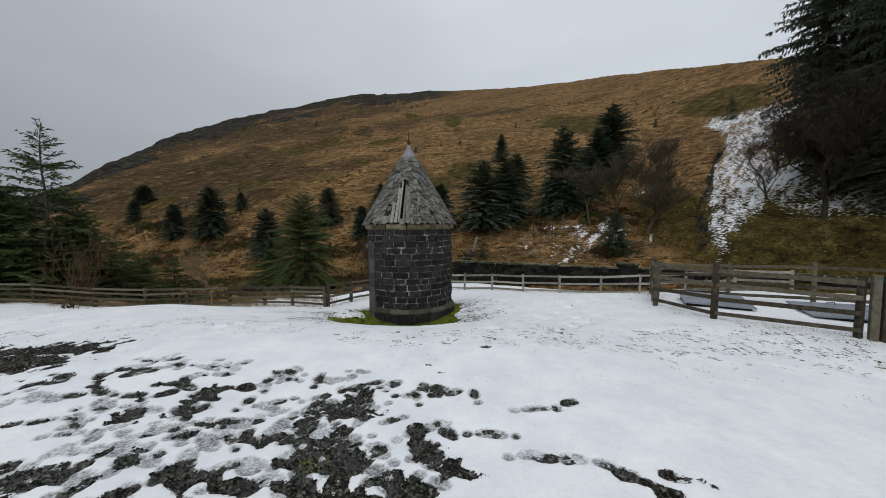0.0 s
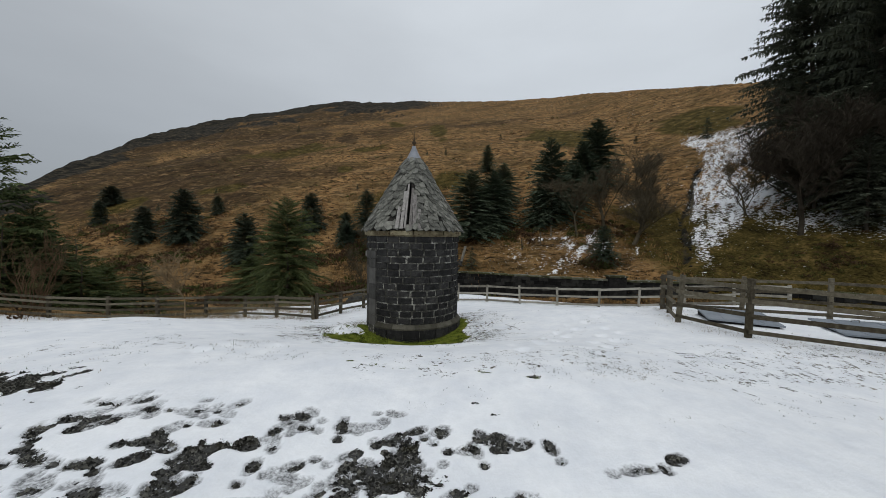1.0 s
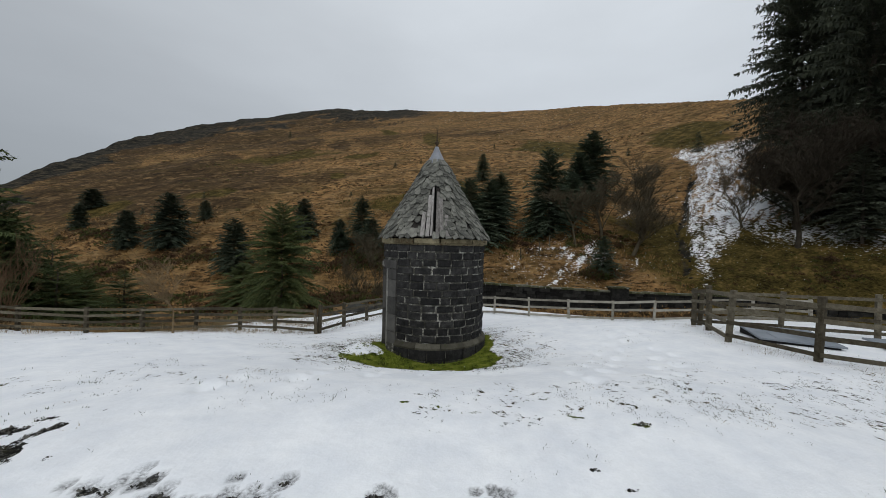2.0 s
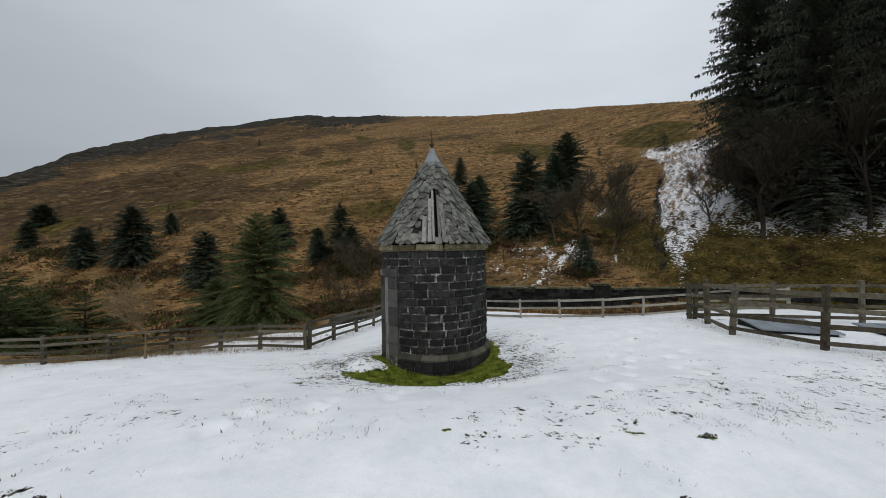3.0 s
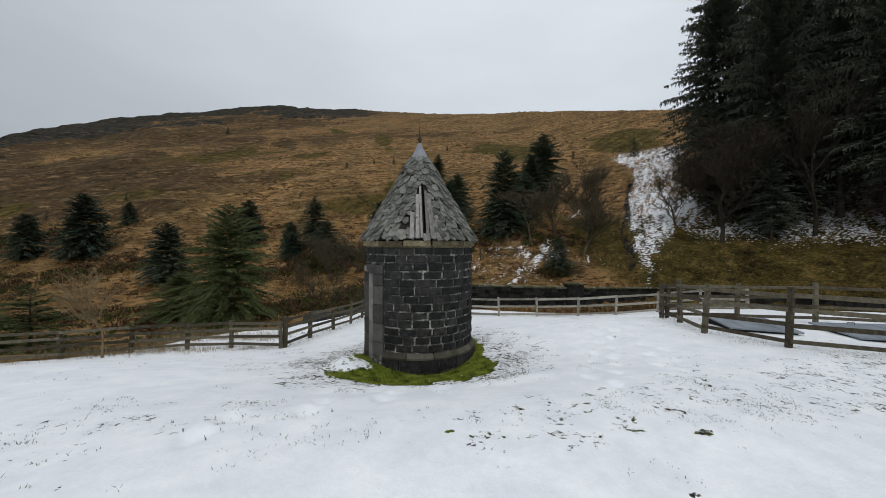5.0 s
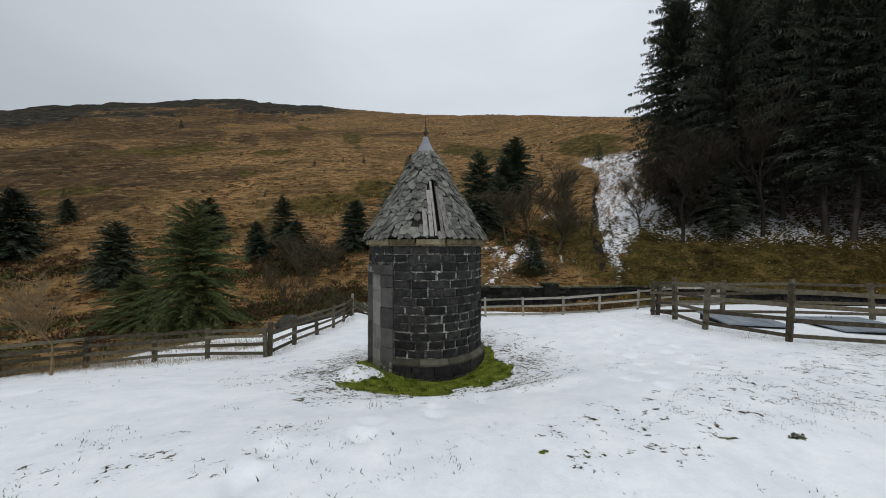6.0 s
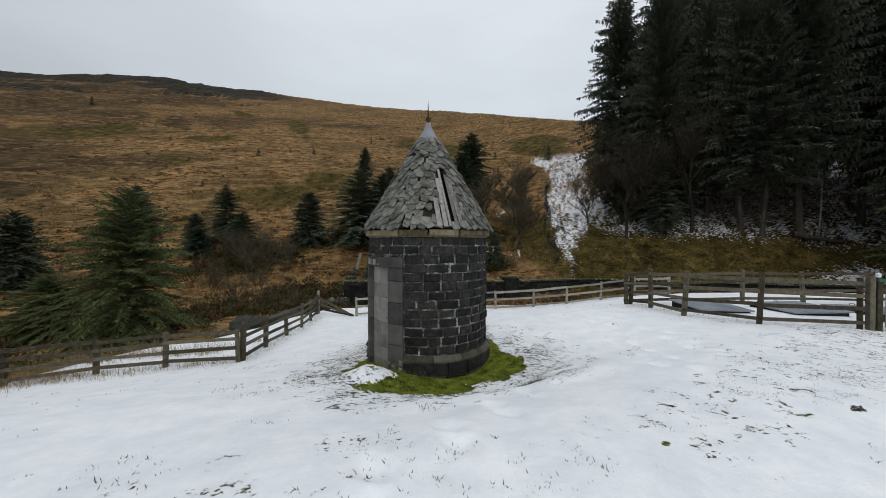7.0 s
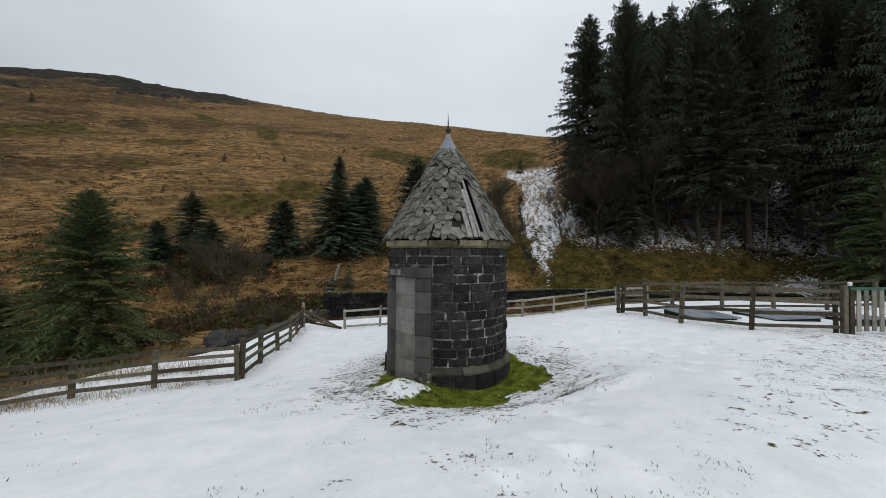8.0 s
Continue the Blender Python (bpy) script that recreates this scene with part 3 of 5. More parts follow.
for i in range(105):
    px = rs.triangular(-3.4, 0.5, -1.0)
    PRINTS.append((px, rs.triangular(1.0, 3.1, 2.1) - 0.04 * px, rs.uniform(0, 6.28), rs.random()))


# tufts of turf showing through the snow
TURF = [(-0.95, 4.42), (-1.08, 4.39), (0.0, 4.64), (0.14, 4.24), (0.62, 4.12), (-0.74, 4.27), (1.48, 4.1), (1.51, 3.96), (-1.3, 4.42), (-1.76, 4.5)]


# old footsteps, half filled with fresh snow: from, to, how many
TRAILS = [(0.6, 5.2, 3.9, 9.6, 15), (3.9, 9.6, 5.6, 11.5, 6), (-3.4, 4.6, -0.4, 6.4, 9), (1.6, 5.0, 3.4, 7.6, 8)]


# darker heather and olive patches on the open hill, by bearing and range: middle, half width, middle, half depth
HEATH = [(-39.3, 6.0, 125, 25), (-43, 4.0, 172, 26), (-32, 3.5, 130, 13), (-28, 4.2, 86, 7), (-14.3, 1.3, 121, 11), (-31, 4, 70.5, 4), (-37, 3.3, 66, 4), (-39.8, 3.5, 95, 3.5), (-20, 2.5, 140, 8)]
OLIVE = [(-22.5, 6.5, 113, 12), (0.1, 1.6, 110, 16), (-6.8, 1.6, 139, 8), (-10.9, 3.4, 96, 4.5), (-5, 4.8, 53.5, 5), (-42, 2.4, 90, 6), (19, 5.8, 89, 10), (36, 5, 83, 11), (-31, 2.6, 80, 4), (3, 3, 58, 4), (-15, 1.5, 78, 3)]
# thin tongues of snow on the slope over the stream wall
TONGUES = [(10.5, 43.4, 12.4, 42.9, 0.3), (15.1, 34.1, 16.5, 36.1, 0.42), (21.1, 39.4, 23.2, 40.6, 0.5), (10.8, 29.5, 11.7, 30.1, 0.14), (12.6, 29.9, 14.5, 31.1, 0.2), (9.3, 35.8, 13.0, 34.8, 0.16), (9.0, 29.6, 10.4, 29.9, 0.1), (14.8, 31.4, 16.2, 33.0, 0.14), (11.6, 32.4, 13.2, 33.6, 0.12), (7.2, 33.0, 8.6, 33.6, 0.1), (17.4, 30.2, 18.4, 31.6, 0.1), (2.2, 41.2, 2.9, 43.0, 0.3), (0.8, 38.4, 1.6, 39.0, 0.25)]


def drifts(places, bear, r, ragged):
    most = np.zeros_like(r)
    for b, db, r0, dr in places:
        most = np.maximum(most, 1 - smooth(0.3, 1.3, np.hypot((bear - b) / db + 0.35 * (r - r0) / dr, (r - r0) / dr) + 0.7 * ragged))
    return most


def cover(x, y):
    """Snow, lawn, gravel, slush, heather, green and rock over the ground, 0 to 1."""
    d = smax(y - 15.3 - 5.2 * smooth(-6.5, -1.5, x) + 1.9 * smooth(6.5, 9.5, -x), 0.53 * x + 0.85 * y - 17.8, 1.0)
    d = smax(d, 0.9 * x + 0.43 * y - 17.5, 1.0)
    n1, n2, n3 = fbm(x, y, 1.1, 4, 21), fbm(x, y, 0.35, 3, 22), fbm(x, y, 6, 4, 23)
    out = smooth(-0.6, 2.6, d + 0.8 * n1)
    snow = 1 - out
    # no snow lies beyond the far stretch of the field fence
    fence_y = np.interp(x, [-20.4, -18, -15.8, -13.6, -11.7, -10.25, -8.85], [11.6, 12.0, 12.3, 12.5, 12.6, 12.9, 13.3])
    drop = smooth(-0.1, 0.35, y - fence_y + 0.25 * n2) * smooth(8.6, 10.2, -x)
    snow = snow - 1.1 * drop
    # thin places in the yard
    band = np.exp(-((y - 4.65 - 0.09 * x) / 0.72) ** 2) * smooth(-3.0, -0.5, x) * (0.75 + 0.25 * smooth(0, 3, x))
    right = smooth(0.8, 2.6, x) * (1 - smooth(5.5, 7, x)) * smooth(3.6, 4.6, y) * (1 - smooth(6.2, 7.4, y))
    left = np.exp(-((y - 5.1 - 0.25 * (x + 4)) / 0.8) ** 2) * smooth(-9, -6.5, x) * (1 - smooth(-3.2, -2.0, x))
    mound = np.exp(-(((x - 4.9) / 2.0) ** 2 + ((y - 9.2) / 1.2) ** 2)) * 0.35
    zone = np.clip(0.95 * band + 0.36 * right + 0.6 * left + 0.35 * mound + 0.1, 0, 1)
    thin = zone * 1.05
    tx, ty = x - TOWER[0], y - TOWER[1]
    tr = np.hypot(tx, ty)
    ring = np.interp(np.degrees(np.arctan2(ty, tx)), [-180, -165, -150, -135, -120, -108, -90, -55, -38, -20, 0, 90, 180], [1.34, 1.6, 1.95, 2.12, 2.05, 1.85, 1.66, 1.62, 1.56, 1.45, 1.36, 1.34, 1.34])
    ring = ring + 0.4 * n1 + 0.4 * n2
    lawn = 1 - smooth(-0.1, 0.1, tr - ring)
    lump = np.exp(-(((x + 2.36) / 0.36) ** 2 + ((y - 8.2) / 0.34) ** 2)) * (1 + 0.45 * n2)
    near_hut = 1 - smooth(0.0, 2.3, tr - ring)
    thin = np.maximum(thin, 1.45 * near_hut)
    snow = snow - 0.3 * near_hut ** 2
    snow = np.where(lawn > 0.5, np.minimum(snow, -0.12 + 1.5 * lump + 0.55 * n2 + 0.3 * smooth(0.75, 1.0, tr / ring)), snow)
    # scree beside the gully
    gx, gy = x - 21.1, y - 27.3
    s, v = 0.6 * gx + 0.8 * gy, 0.8 * gx - 0.6 * gy
    wide = np.interp(s, [-4, -1.5, 2.2, 6.7, 15.5, 25, 34, 38], [0.3, 0.4, 1.0, 3.0, 4.2, 5.6, 8.5, 10])
    left_edge = gully(s) + np.interp(s, [-4, 2, 24, 28, 34], [0.6, 0.6, 0.5, 0.2, -1.6])
    scree = smooth(-0.6, 0.6, v - left_edge + 0.9 * n1) * smooth(-0.6, 0.9, wide - v + 0.9 * n1) * smooth(-3.5, 0.5, s) * (1 - smooth(34, 39, s + 2 * n3))
    streak = fbm(x * 0.6 + y * 0.8, (x * 0.8 - y * 0.6) * 3.5, 1.0, 4, 31)
    beyond = out
    snow = snow + beyond * scree * (0.52 + 0.42 * streak + 0.25 * n3)
    spill = smooth(8, 14, s) * np.exp(-((v - wide) / 5.0) ** 2) * (1 - smooth(24, 34, s))
    snow = snow + beyond * (1 - scree) * spill * (0.3 + 0.55 * streak)
    under = smooth(0.5, 2.4, 0.374 * x + 0.4015 * y - 20.1 + 0.8 * n3) * smooth(24, 28, x - 0.25 * (y - 20)) * (1 - smooth(34, 39, y))
    snow = snow + beyond * under * (0.46 + 0.5 * streak)
    foot = np.exp(-(((x - 12.8) / 6.5) ** 2 + ((y - 32.8) / 4.2) ** 2))
    diag = fbm((x - 0.9 * y) * 2.2, (x + y) * 0.5, 1.1, 4, 37)
    snow = snow + beyond * foot * (0.3 + 0.5 * diag)
    for x0, y0, x1, y1, w in TONGUES:
        snow = snow + beyond * np.exp(-(along(x, y, x0, y0, x1, y1) / w) ** 2) * (0.36 + 0.5 * diag)
    strip = np.exp(-((along(x, y, 31, 14.8, 39, 13)) / 1.6) ** 2)
    snow = snow + beyond * strip * (0.6 + 0.4 * streak)
    behind_fence = np.exp(-((along(x, y, -9, 16.0, -3.6, 18.5)) / 1.5) ** 2)
    snow = snow + behind_fence * beyond * (0.55 + 0.5 * n1)
    # colours of the moor
    h1 = fbm(x * 0.5 + y * 0.12, y - x * 0.2, 16, 5, 41)
    r, bear = np.hypot(x, y), np.degrees(np.arctan2(x, y))
    ragged = fbm(x, y, 7, 5, 45)
    heather = 0.2 + 0.85 * h1 + 0.3 * smooth(8, 60, -x) * smooth(60, 95, r) + 0.1 * smooth(5, 50, -x) + 0.95 * drifts(HEATH, bear, r, ragged)
    valley = smooth(0.5, 2.5, d) * smooth(-6, -1, x) * (1 - smooth(-1.5, 0.3, y - np.interp(x, [0, 13, 21, 30], [28.3, 26.7, 25.5, 17.5])))
    heather = heather + 0.7 * valley
    heather = heather + 0.45 * np.exp(-((along(x, y, -30, 27, -3, 31)) / 5) ** 2)
    heather = heather - 0.2 * smooth(20, 40, x)
    heather = heather + 0.55 * np.exp(-(((x - 33) / 4) ** 2 + ((y - 19.5) / 2.4) ** 2))
    green = 0.3 * fbm(x, y * 1.8, 20, 5, 47) + 1.25 * drifts(OLIVE, bear, r, ragged)
    green = green + 0.9 * smooth(16, 23, x + 0.2 * n3) * (1 - smooth(3.0, 5.5, 0.374 * x + 0.4015 * y - 20.1)) + 0.5 * np.exp(-(((x - 19) / 4) ** 2 + ((y - 31) / 5) ** 2))
    green = np.where((out < 0.5) & (drop < 0.5), 1.0, green)
    top = np.interp(bear, BEARINGS, FIRST)
    rise = np.interp(bear, BEARINGS, RISE)
    rock = smooth(-0.045, -0.012, (slope(x, y) - 1.4) / r - rise + 0.035 * fbm(x, y, 24, 4, 51) + 0.012 * n1) * (1 - 0.75 * smooth(-12, 8, bear)) * 0.95
    rock = rock + (0.66 + 0.5 * n1) * np.exp(-((v - gully(s) - 0.5 * n1) / 0.4) ** 2) * smooth(-3, 1, s) * (1 - smooth(22, 30, s)) * beyond
    gravel, slush = np.zeros_like(x), np.zeros_like(x)
    close = (x > -7) & (x < 2.6) & (np.abs(y - 1.5) < 2.7)
    cx, cy, m1, m2 = x[close], y[close], n1[close], n2[close]
    bare = np.full_like(cx, -1.0)
    for x0, y0, x1, y1, w in TRODDEN:
        bare = np.maximum(bare, 1 - along(cx, cy, x0, y0, x1, y1) / w)
    bare = bare + 0.75 * m2 + 0.5 * m1 + 0.9 * fbm(cx, cy, 0.09, 2, 28) - 0.3
    press = np.full_like(cx, -1.0)
    deep = np.full_like(cx, -1.0)
    for fx, fy, a, k in PRINTS:
        u, q = (cx - fx) * math.cos(a) + (cy - fy) * math.sin(a), -(cx - fx) * math.sin(a) + (cy - fy) * math.cos(a)
        sole = np.hypot((u - 0.045) / (0.085 + 0.02 * k), q / 0.054)
        heel = np.hypot((u + 0.1) / 0.045, q / 0.043)
        e = 1 - np.minimum(sole, heel) + 0.25 * m2
        press = np.maximum(press, e)
        if k > 0.5:
            deep = np.maximum(deep, e - 0.15 + 0.8 * m2)
    sn = snow[close]
    hollow = np.clip(np.maximum(bare, press) * 3, 0, 1)
    sn = np.minimum(sn, 1.1 - 1.2 * np.clip(bare * 1.4 + 0.3, 0, 1))
    sn = np.minimum(sn, 1.0 - 0.8 * np.clip(deep * 1.9 + 0.32, 0, 1))
    crumb = 0.85 * fbm(cx, cy, 0.05, 2, 29) * np.clip(hollow + 0.25, 0, 1)
    snow[close] = sn + crumb * (sn < 0.95)
    moss = 0.7 * np.exp(-(((x + 0.66) / 0.1) ** 2 + ((y - 2.1) / 0.1) ** 2))
    lawn = np.maximum(lawn, 0.9 * smooth(0.3, 0.7, moss + 0.4 * n2))
    turf = np.zeros_like(x)
    for fx, fy in TURF:
        spot = np.exp(-(((x - fx) / 0.13) ** 2 + ((y - fy) / 0.05) ** 2))
        bald = smooth(0.4, 1.2, spot * (1 + 1.1 * n2))
        snow = snow - 0.6 * bald
        turf = np.maximum(turf, smooth(0.05, 0.2, spot))
    lawn = np.maximum(lawn, turf)
    gravel_keep = (1 - turf) * (1 - smooth(0.3, 0.6, moss + 0.3 * n2))
    slush[close] = np.clip(press * 9, 0, 1) * 0.9
    gravel[close] = 1.0
    gravel = gravel * gravel_keep
    sink = np.zeros_like(x)
    sink[close] = 0.013 * np.clip(press * 5, 0, 1) + 0.016 * np.clip(bare * 3 - 0.4, 0, 1)
    lift = 0.15 * lump + 0.05 * lump * n2 + 0.08 * np.exp(-((tr - 1.3) / 0.4) ** 2)
    for tx0, ty0, tx1, ty1, count in TRAILS:
        for i in range(count):
            t = (i + 0.5) / count
            off = 0.12 * (-1) ** i
            fx, fy = tx0 + (tx1 - tx0) * t + off, ty0 + (ty1 - ty0) * t - off * 0.6
            lift = lift - 0.06 * np.exp(-(((x - fx) / 0.11) ** 2 + ((y - fy) / 0.15) ** 2) ** 2) + 0.018 * np.exp(-(((x - fx + 0.02) / 0.2) ** 2 + ((y - fy) / 0.24) ** 2))
    thin = thin * (1 - beyond)
    return dict(thin=thin, hill=beyond, snow=snow, lawn=lawn, gravel=gravel, slush=slush, heather=heather, green=green, rock=rock), lift - sink


def build_ground():
    ox, oy = -0.5, -1.0
    rings = [0.4]
    while rings[-1] < 720:
        r = rings[-1]
        rings.append(r + ((0.016 if 2.0 < r < 4.6 else max(0.03, 0.0115 * r)) if r < 160 else 0.025 * r))
    bear = np.radians(np.concatenate([np.arange(-72, 86, 0.28), np.arange(86, 288, 2.5)]))
    n, k = len(bear), len(rings)
    rr, bb = np.meshgrid(np.array(rings), bear, indexing="ij")
    x, y = (ox + rr * np.sin(bb)).ravel(), (oy + rr * np.cos(bb)).ravel()
    layers, lift = cover(x, y)
    z = land(x, y) + lift
    x, y, z = np.append(x, ox), np.append(y, oy), np.append(z, z[:n].mean())
    i, j = np.meshgrid(np.arange(k - 1), np.arange(n), indexing="ij")
    j2 = (j + 1) % n
    quads = np.stack([i * n + j, (i + 1) * n + j, (i + 1) * n + j2, i * n + j2], -1).reshape(-1, 4)
    tip = len(x) - 1
    faces = quads.tolist() + [(tip, a, (a + 1) % n) for a in range(n)]
    me = bpy.data.meshes.new("ground")
    me.from_pydata(np.stack([x, y, z], -1).tolist(), [], faces)
    me.polygons.foreach_set("use_smooth", [True] * len(me.polygons))
    for name, values in layers.items():
        a = me.attributes.new(name, "FLOAT", "POINT")
        a.data.foreach_set("value", np.append(values, values[0]).astype(np.float32))
    me.materials.append(M_GROUND)
    me.update()
    tagged(new("ground", me), "snow-covered yard running into a tan moorland hillside with rocky crest", "ground", kind="structure")


build_ground()

# ---- the round stone gauge house ----
R_WALL, Z_EAVE, Z_TIP, R_EAVE = 1.16, 1.55, 3.62, 1.25


def arc_block(a, r0, r1, h, bevel=0.006, steps=2, rough=0.004, rng=random):
    """A curved block over an angle of `a` radians about the x axis, from radius r0 out to r1."""
    b = Build()
    da = bevel / r1
    us = [-a / 2, -a / 2 + da] + [-a / 2 + da + (a - 2 * da) * i / steps for i in range(1, steps)] + [a / 2 - da, a / 2]
    zs = [-h / 2, -h / 2 + bevel, h / 2 - bevel, h / 2]
    vs = []
    for z in zs:
        for u in us:
            inner = z in (zs[0], zs[-1]) or u in (us[0], us[-1])
            r = r1 - (bevel * 1.4 if inner else 0) + rng.uniform(-rough, rough)
            vs.append((r * math.cos(u), r * math.sin(u), z + (rng.uniform(-rough, rough) if not inner else 0)))
    n = len(us)
    fs = [(i * n + j, i * n + j + 1, (i + 1) * n + j + 1, (i + 1) * n + j) for i in range(3) for j in range(n - 1)]
    k = len(vs)
    vs += [(r0 * math.cos(u), r0 * math.sin(u), z) for z in (zs[0], zs[-1]) for u in (us[0], us[-1])]
    fs += [(k, k + 1, n - 1, 0)[::-1], (k + 2, k + 3, 3 * n + n - 1, 3 * n), (k, 0, 3 * n, k + 2), (k + 1, k + 3, 4 * n - 1, n - 1)]
    b.add(vs, fs)
    return b


def gauge_house():
    rng = random.Random(3)
    house = tagged(new("gauge_house"), "small round dark stone gauge house with conical slate roof", "stone hut")
    house.matrix_basis = pose(*TOWER, 0, 0, 0, 3.8) @ Matrix.Diagonal((0.965, 0.965, 1, 1))
    core = Build()
    core.sector([(0.9, -1.3), (1.205, -1.3), (1.205, -0.68), (1.147, -0.6), (1.147, 1.05)], 208, 174 + 360, 60)
    core.lathe([(0.9, 1.05), (1.147, 1.05), (1.147, 1.44), (0.9, 1.44)], 72)
    core.sector([(1.06, -1.3), (1.06, 1.05)], 172, 210, 6)
    part("mortar_core", core, M_MORTAR, house, "pale recessed mortar joints", True)
    # courses of squared stone
    course = (1.40 + 0.555) / 13
    shapes = {}
    for c in range(13):
        z = -0.555 + course * (c + 0.5)
        in_door = z < 1.06
        start, end = (222.5, 159.5 + 360) if in_door else (rng.uniform(0, 20), None)
        end = end or start + 360
        a = start
        while a < end - 0.5:
            w = rng.choice((11, 13, 15, 15, 17, 19, 21))
            if end - a - w < 9:
                w = end - a
            w = round(min(w, end - a), 1)
            key = (w, rng.randrange(3)) if w in (11, 13, 15, 17, 19, 21) else (w, 0)
            if key not in shapes:
                shapes[key] = arc_block(radians(w) - 0.018, 1.08, R_WALL, course - 0.018, 0.013, 4, 0.011, rng).mesh("stone", M_STONE)
            out = rng.uniform(0.996, 1.016)
            piece("stone", shapes[key], house, pose(0, 0, z + rng.uniform(-0.004, 0.004), rng.uniform(-0.8, 0.8), 0, a + w / 2) @ Matrix.Diagonal((out, out * rng.uniform(0.95, 1.0), rng.uniform(0.92, 1.02), 1)))
            a += w
    # plinth: sloped weathering over a course of blocks
    top_shapes = []
    for k in range(12):
        a0 = 223 + k * (297 / 12)
        b = Build()
        w = radians(297 / 12) - 0.008
        us = [-w / 2 + w * i / 4 for i in range(5)]
        prof = [(1.1, -0.665), (1.235, -0.665), (1.24, -0.63), (1.175, -0.56), (1.1, -0.555)]
        vs = [((r + rng.uniform(-0.004, 0.004)) * math.cos(u), r * math.sin(u), z + rng.uniform(-0.004, 0.004)) for r, z in prof for u in us]
        b.add(vs, [(i * 5 + j, i * 5 + j + 1, i * 5 + j + 6, i * 5 + j + 5) for i in range(4) for j in range(4)] + [tuple(i * 5 for i in range(5)), tuple(i * 5 + 4 for i in range(4, -1, -1))])
        ob = part("plinth_stone", b, M_PLINTH, house, "sloping mossy plinth stone" if k == 0 else "")
        ob.matrix_basis = pose(0, 0, 0, 0, 0, a0 + 297 / 24)
    base = arc_block(radians(18) - 0.01, 1.1, 1.235, 0.2, 0.008, 3, 0.005, rng).mesh("base_stone", M_STONE)
    under = arc_block(radians(19.8) - 0.01, 1.1, 1.25, 0.22, 0.008, 3, 0.005, rng).mesh("base_stone", M_STONE)
    for k in range(16):
        piece("base_stone", base, house, pose(0, 0, -0.77, 0, 0, 232 + 18.2 * k))
    for k in range(15):
        piece("base_stone", under, house, pose(0, 0, -0.985, 0, 0, 228 + 19.9 * k))
    # door surround: dressed jambs and lintel, opening closed with blocks
    def surround(name, a0, a1, z0, z1, r1, mat, label="", r0=1.0, bevel=0.008):
        b = arc_block(radians(a1 - a0) - 0.004, r0, r1, z1 - z0 - 0.005, bevel, 5, 0.003, rng)
        ob = part(name, b, mat, house, label)
        ob.matrix_basis = pose(0, 0, (z0 + z1) / 2, 0, 0, (a0 + a1) / 2)
        return ob
    zs = [-1.2, -0.79, -0.41, -0.06, 0.3, 0.66, 0.875]
    for i in range(6):
        k = 2.0 if i % 2 else 0.0
        surround("jamb_stone", 207 - 0.4 * (i % 2), 222.3 + (0 if k else -0.3), zs[i], zs[i + 1], 1.185, M_JAMB, "dressed grey jamb stone" if i == 0 else "")
        surround("jamb_stone", 159.7, 175, zs[i], zs[i + 1], 1.2, M_JAMB)
    lintel = surround("lintel", 159.7, 222.3, 0.88, 1.06, 1.185, M_JAMB, "dressed grey lintel with worn raised lettering")
    for i, (w, h) in enumerate(((4.2, 0.1), (3.8, 0.1), (3.8, 0.1), (1.2, 0.03))):
        b = arc_block(radians(w), 1.17, 1.205, h, 0.004, 2, 0.001, rng)
        mark = part("raised_letter", b, M_BLOCK, lintel)
        mark.matrix_basis = pose(0, 0, (h - 0.1) / 2 - 0.005, 0, 0, 175.5 + 6.4 * i - 191)
    zs = [-1.2, -0.74, -0.52, -0.3, -0.08, 0.14, 0.36, 0.58, 0.88]
    for i in range(8):
        cut = 192 if i % 2 else 185
        for a0, a1 in ((174.5, cut), (cut, 207.5)):
            surround("concrete_block", a0, a1, zs[i], zs[i + 1] + 0.002, 1.105 + rng.uniform(-0.002, 0.002), M_BLOCK, "pale grey concrete block" if i == 0 and a0 < 180 else "", 1.0, 0.003)
    # wall plate under the eaves
    a = 5.0
    while a < 364:
        w = rng.uniform(24, 42)
        w = min(w, 365 - a) if 365 - a - w > 10 else 365 - a
        b = arc_block(radians(w) - 0.02, 1.0, 1.225, 0.1, 0.012, 6, 0.008, rng)
        ob = part("wall_plate", b, M_CORNICE, house, "decaying mossy wall plate" if a == 5 else "")
        ob.matrix_basis = pose(0, 0, 1.468 + rng.uniform(-0.008, 0.004), 0, 0, a + w / 2)
        a += w
    band = Build()
    band.lathe([(1.0, 1.39), (1.172, 1.39), (1.165, 1.455), (1.0, 1.455)], 64)
    part("bed_joint", band, M_CORNICE, house, "mossy mortar bed under the eaves", True)

    # roof: boarding, slates in courses, lead cap, iron finial
    roof = part("roof", _cone(1.225, 1.535, 0.02, 3.6), M_DARK_BOARD, house, "steep conical roof of ragged stone slates")
    fall = math.atan2(R_EAVE, Z_TIP - Z_EAVE)
    slates = {}
    far = Build()
    rows = 22
    slant = math.hypot(R_EAVE, Z_TIP - Z_EAVE)
    expo = (slant - 0.42) / rows
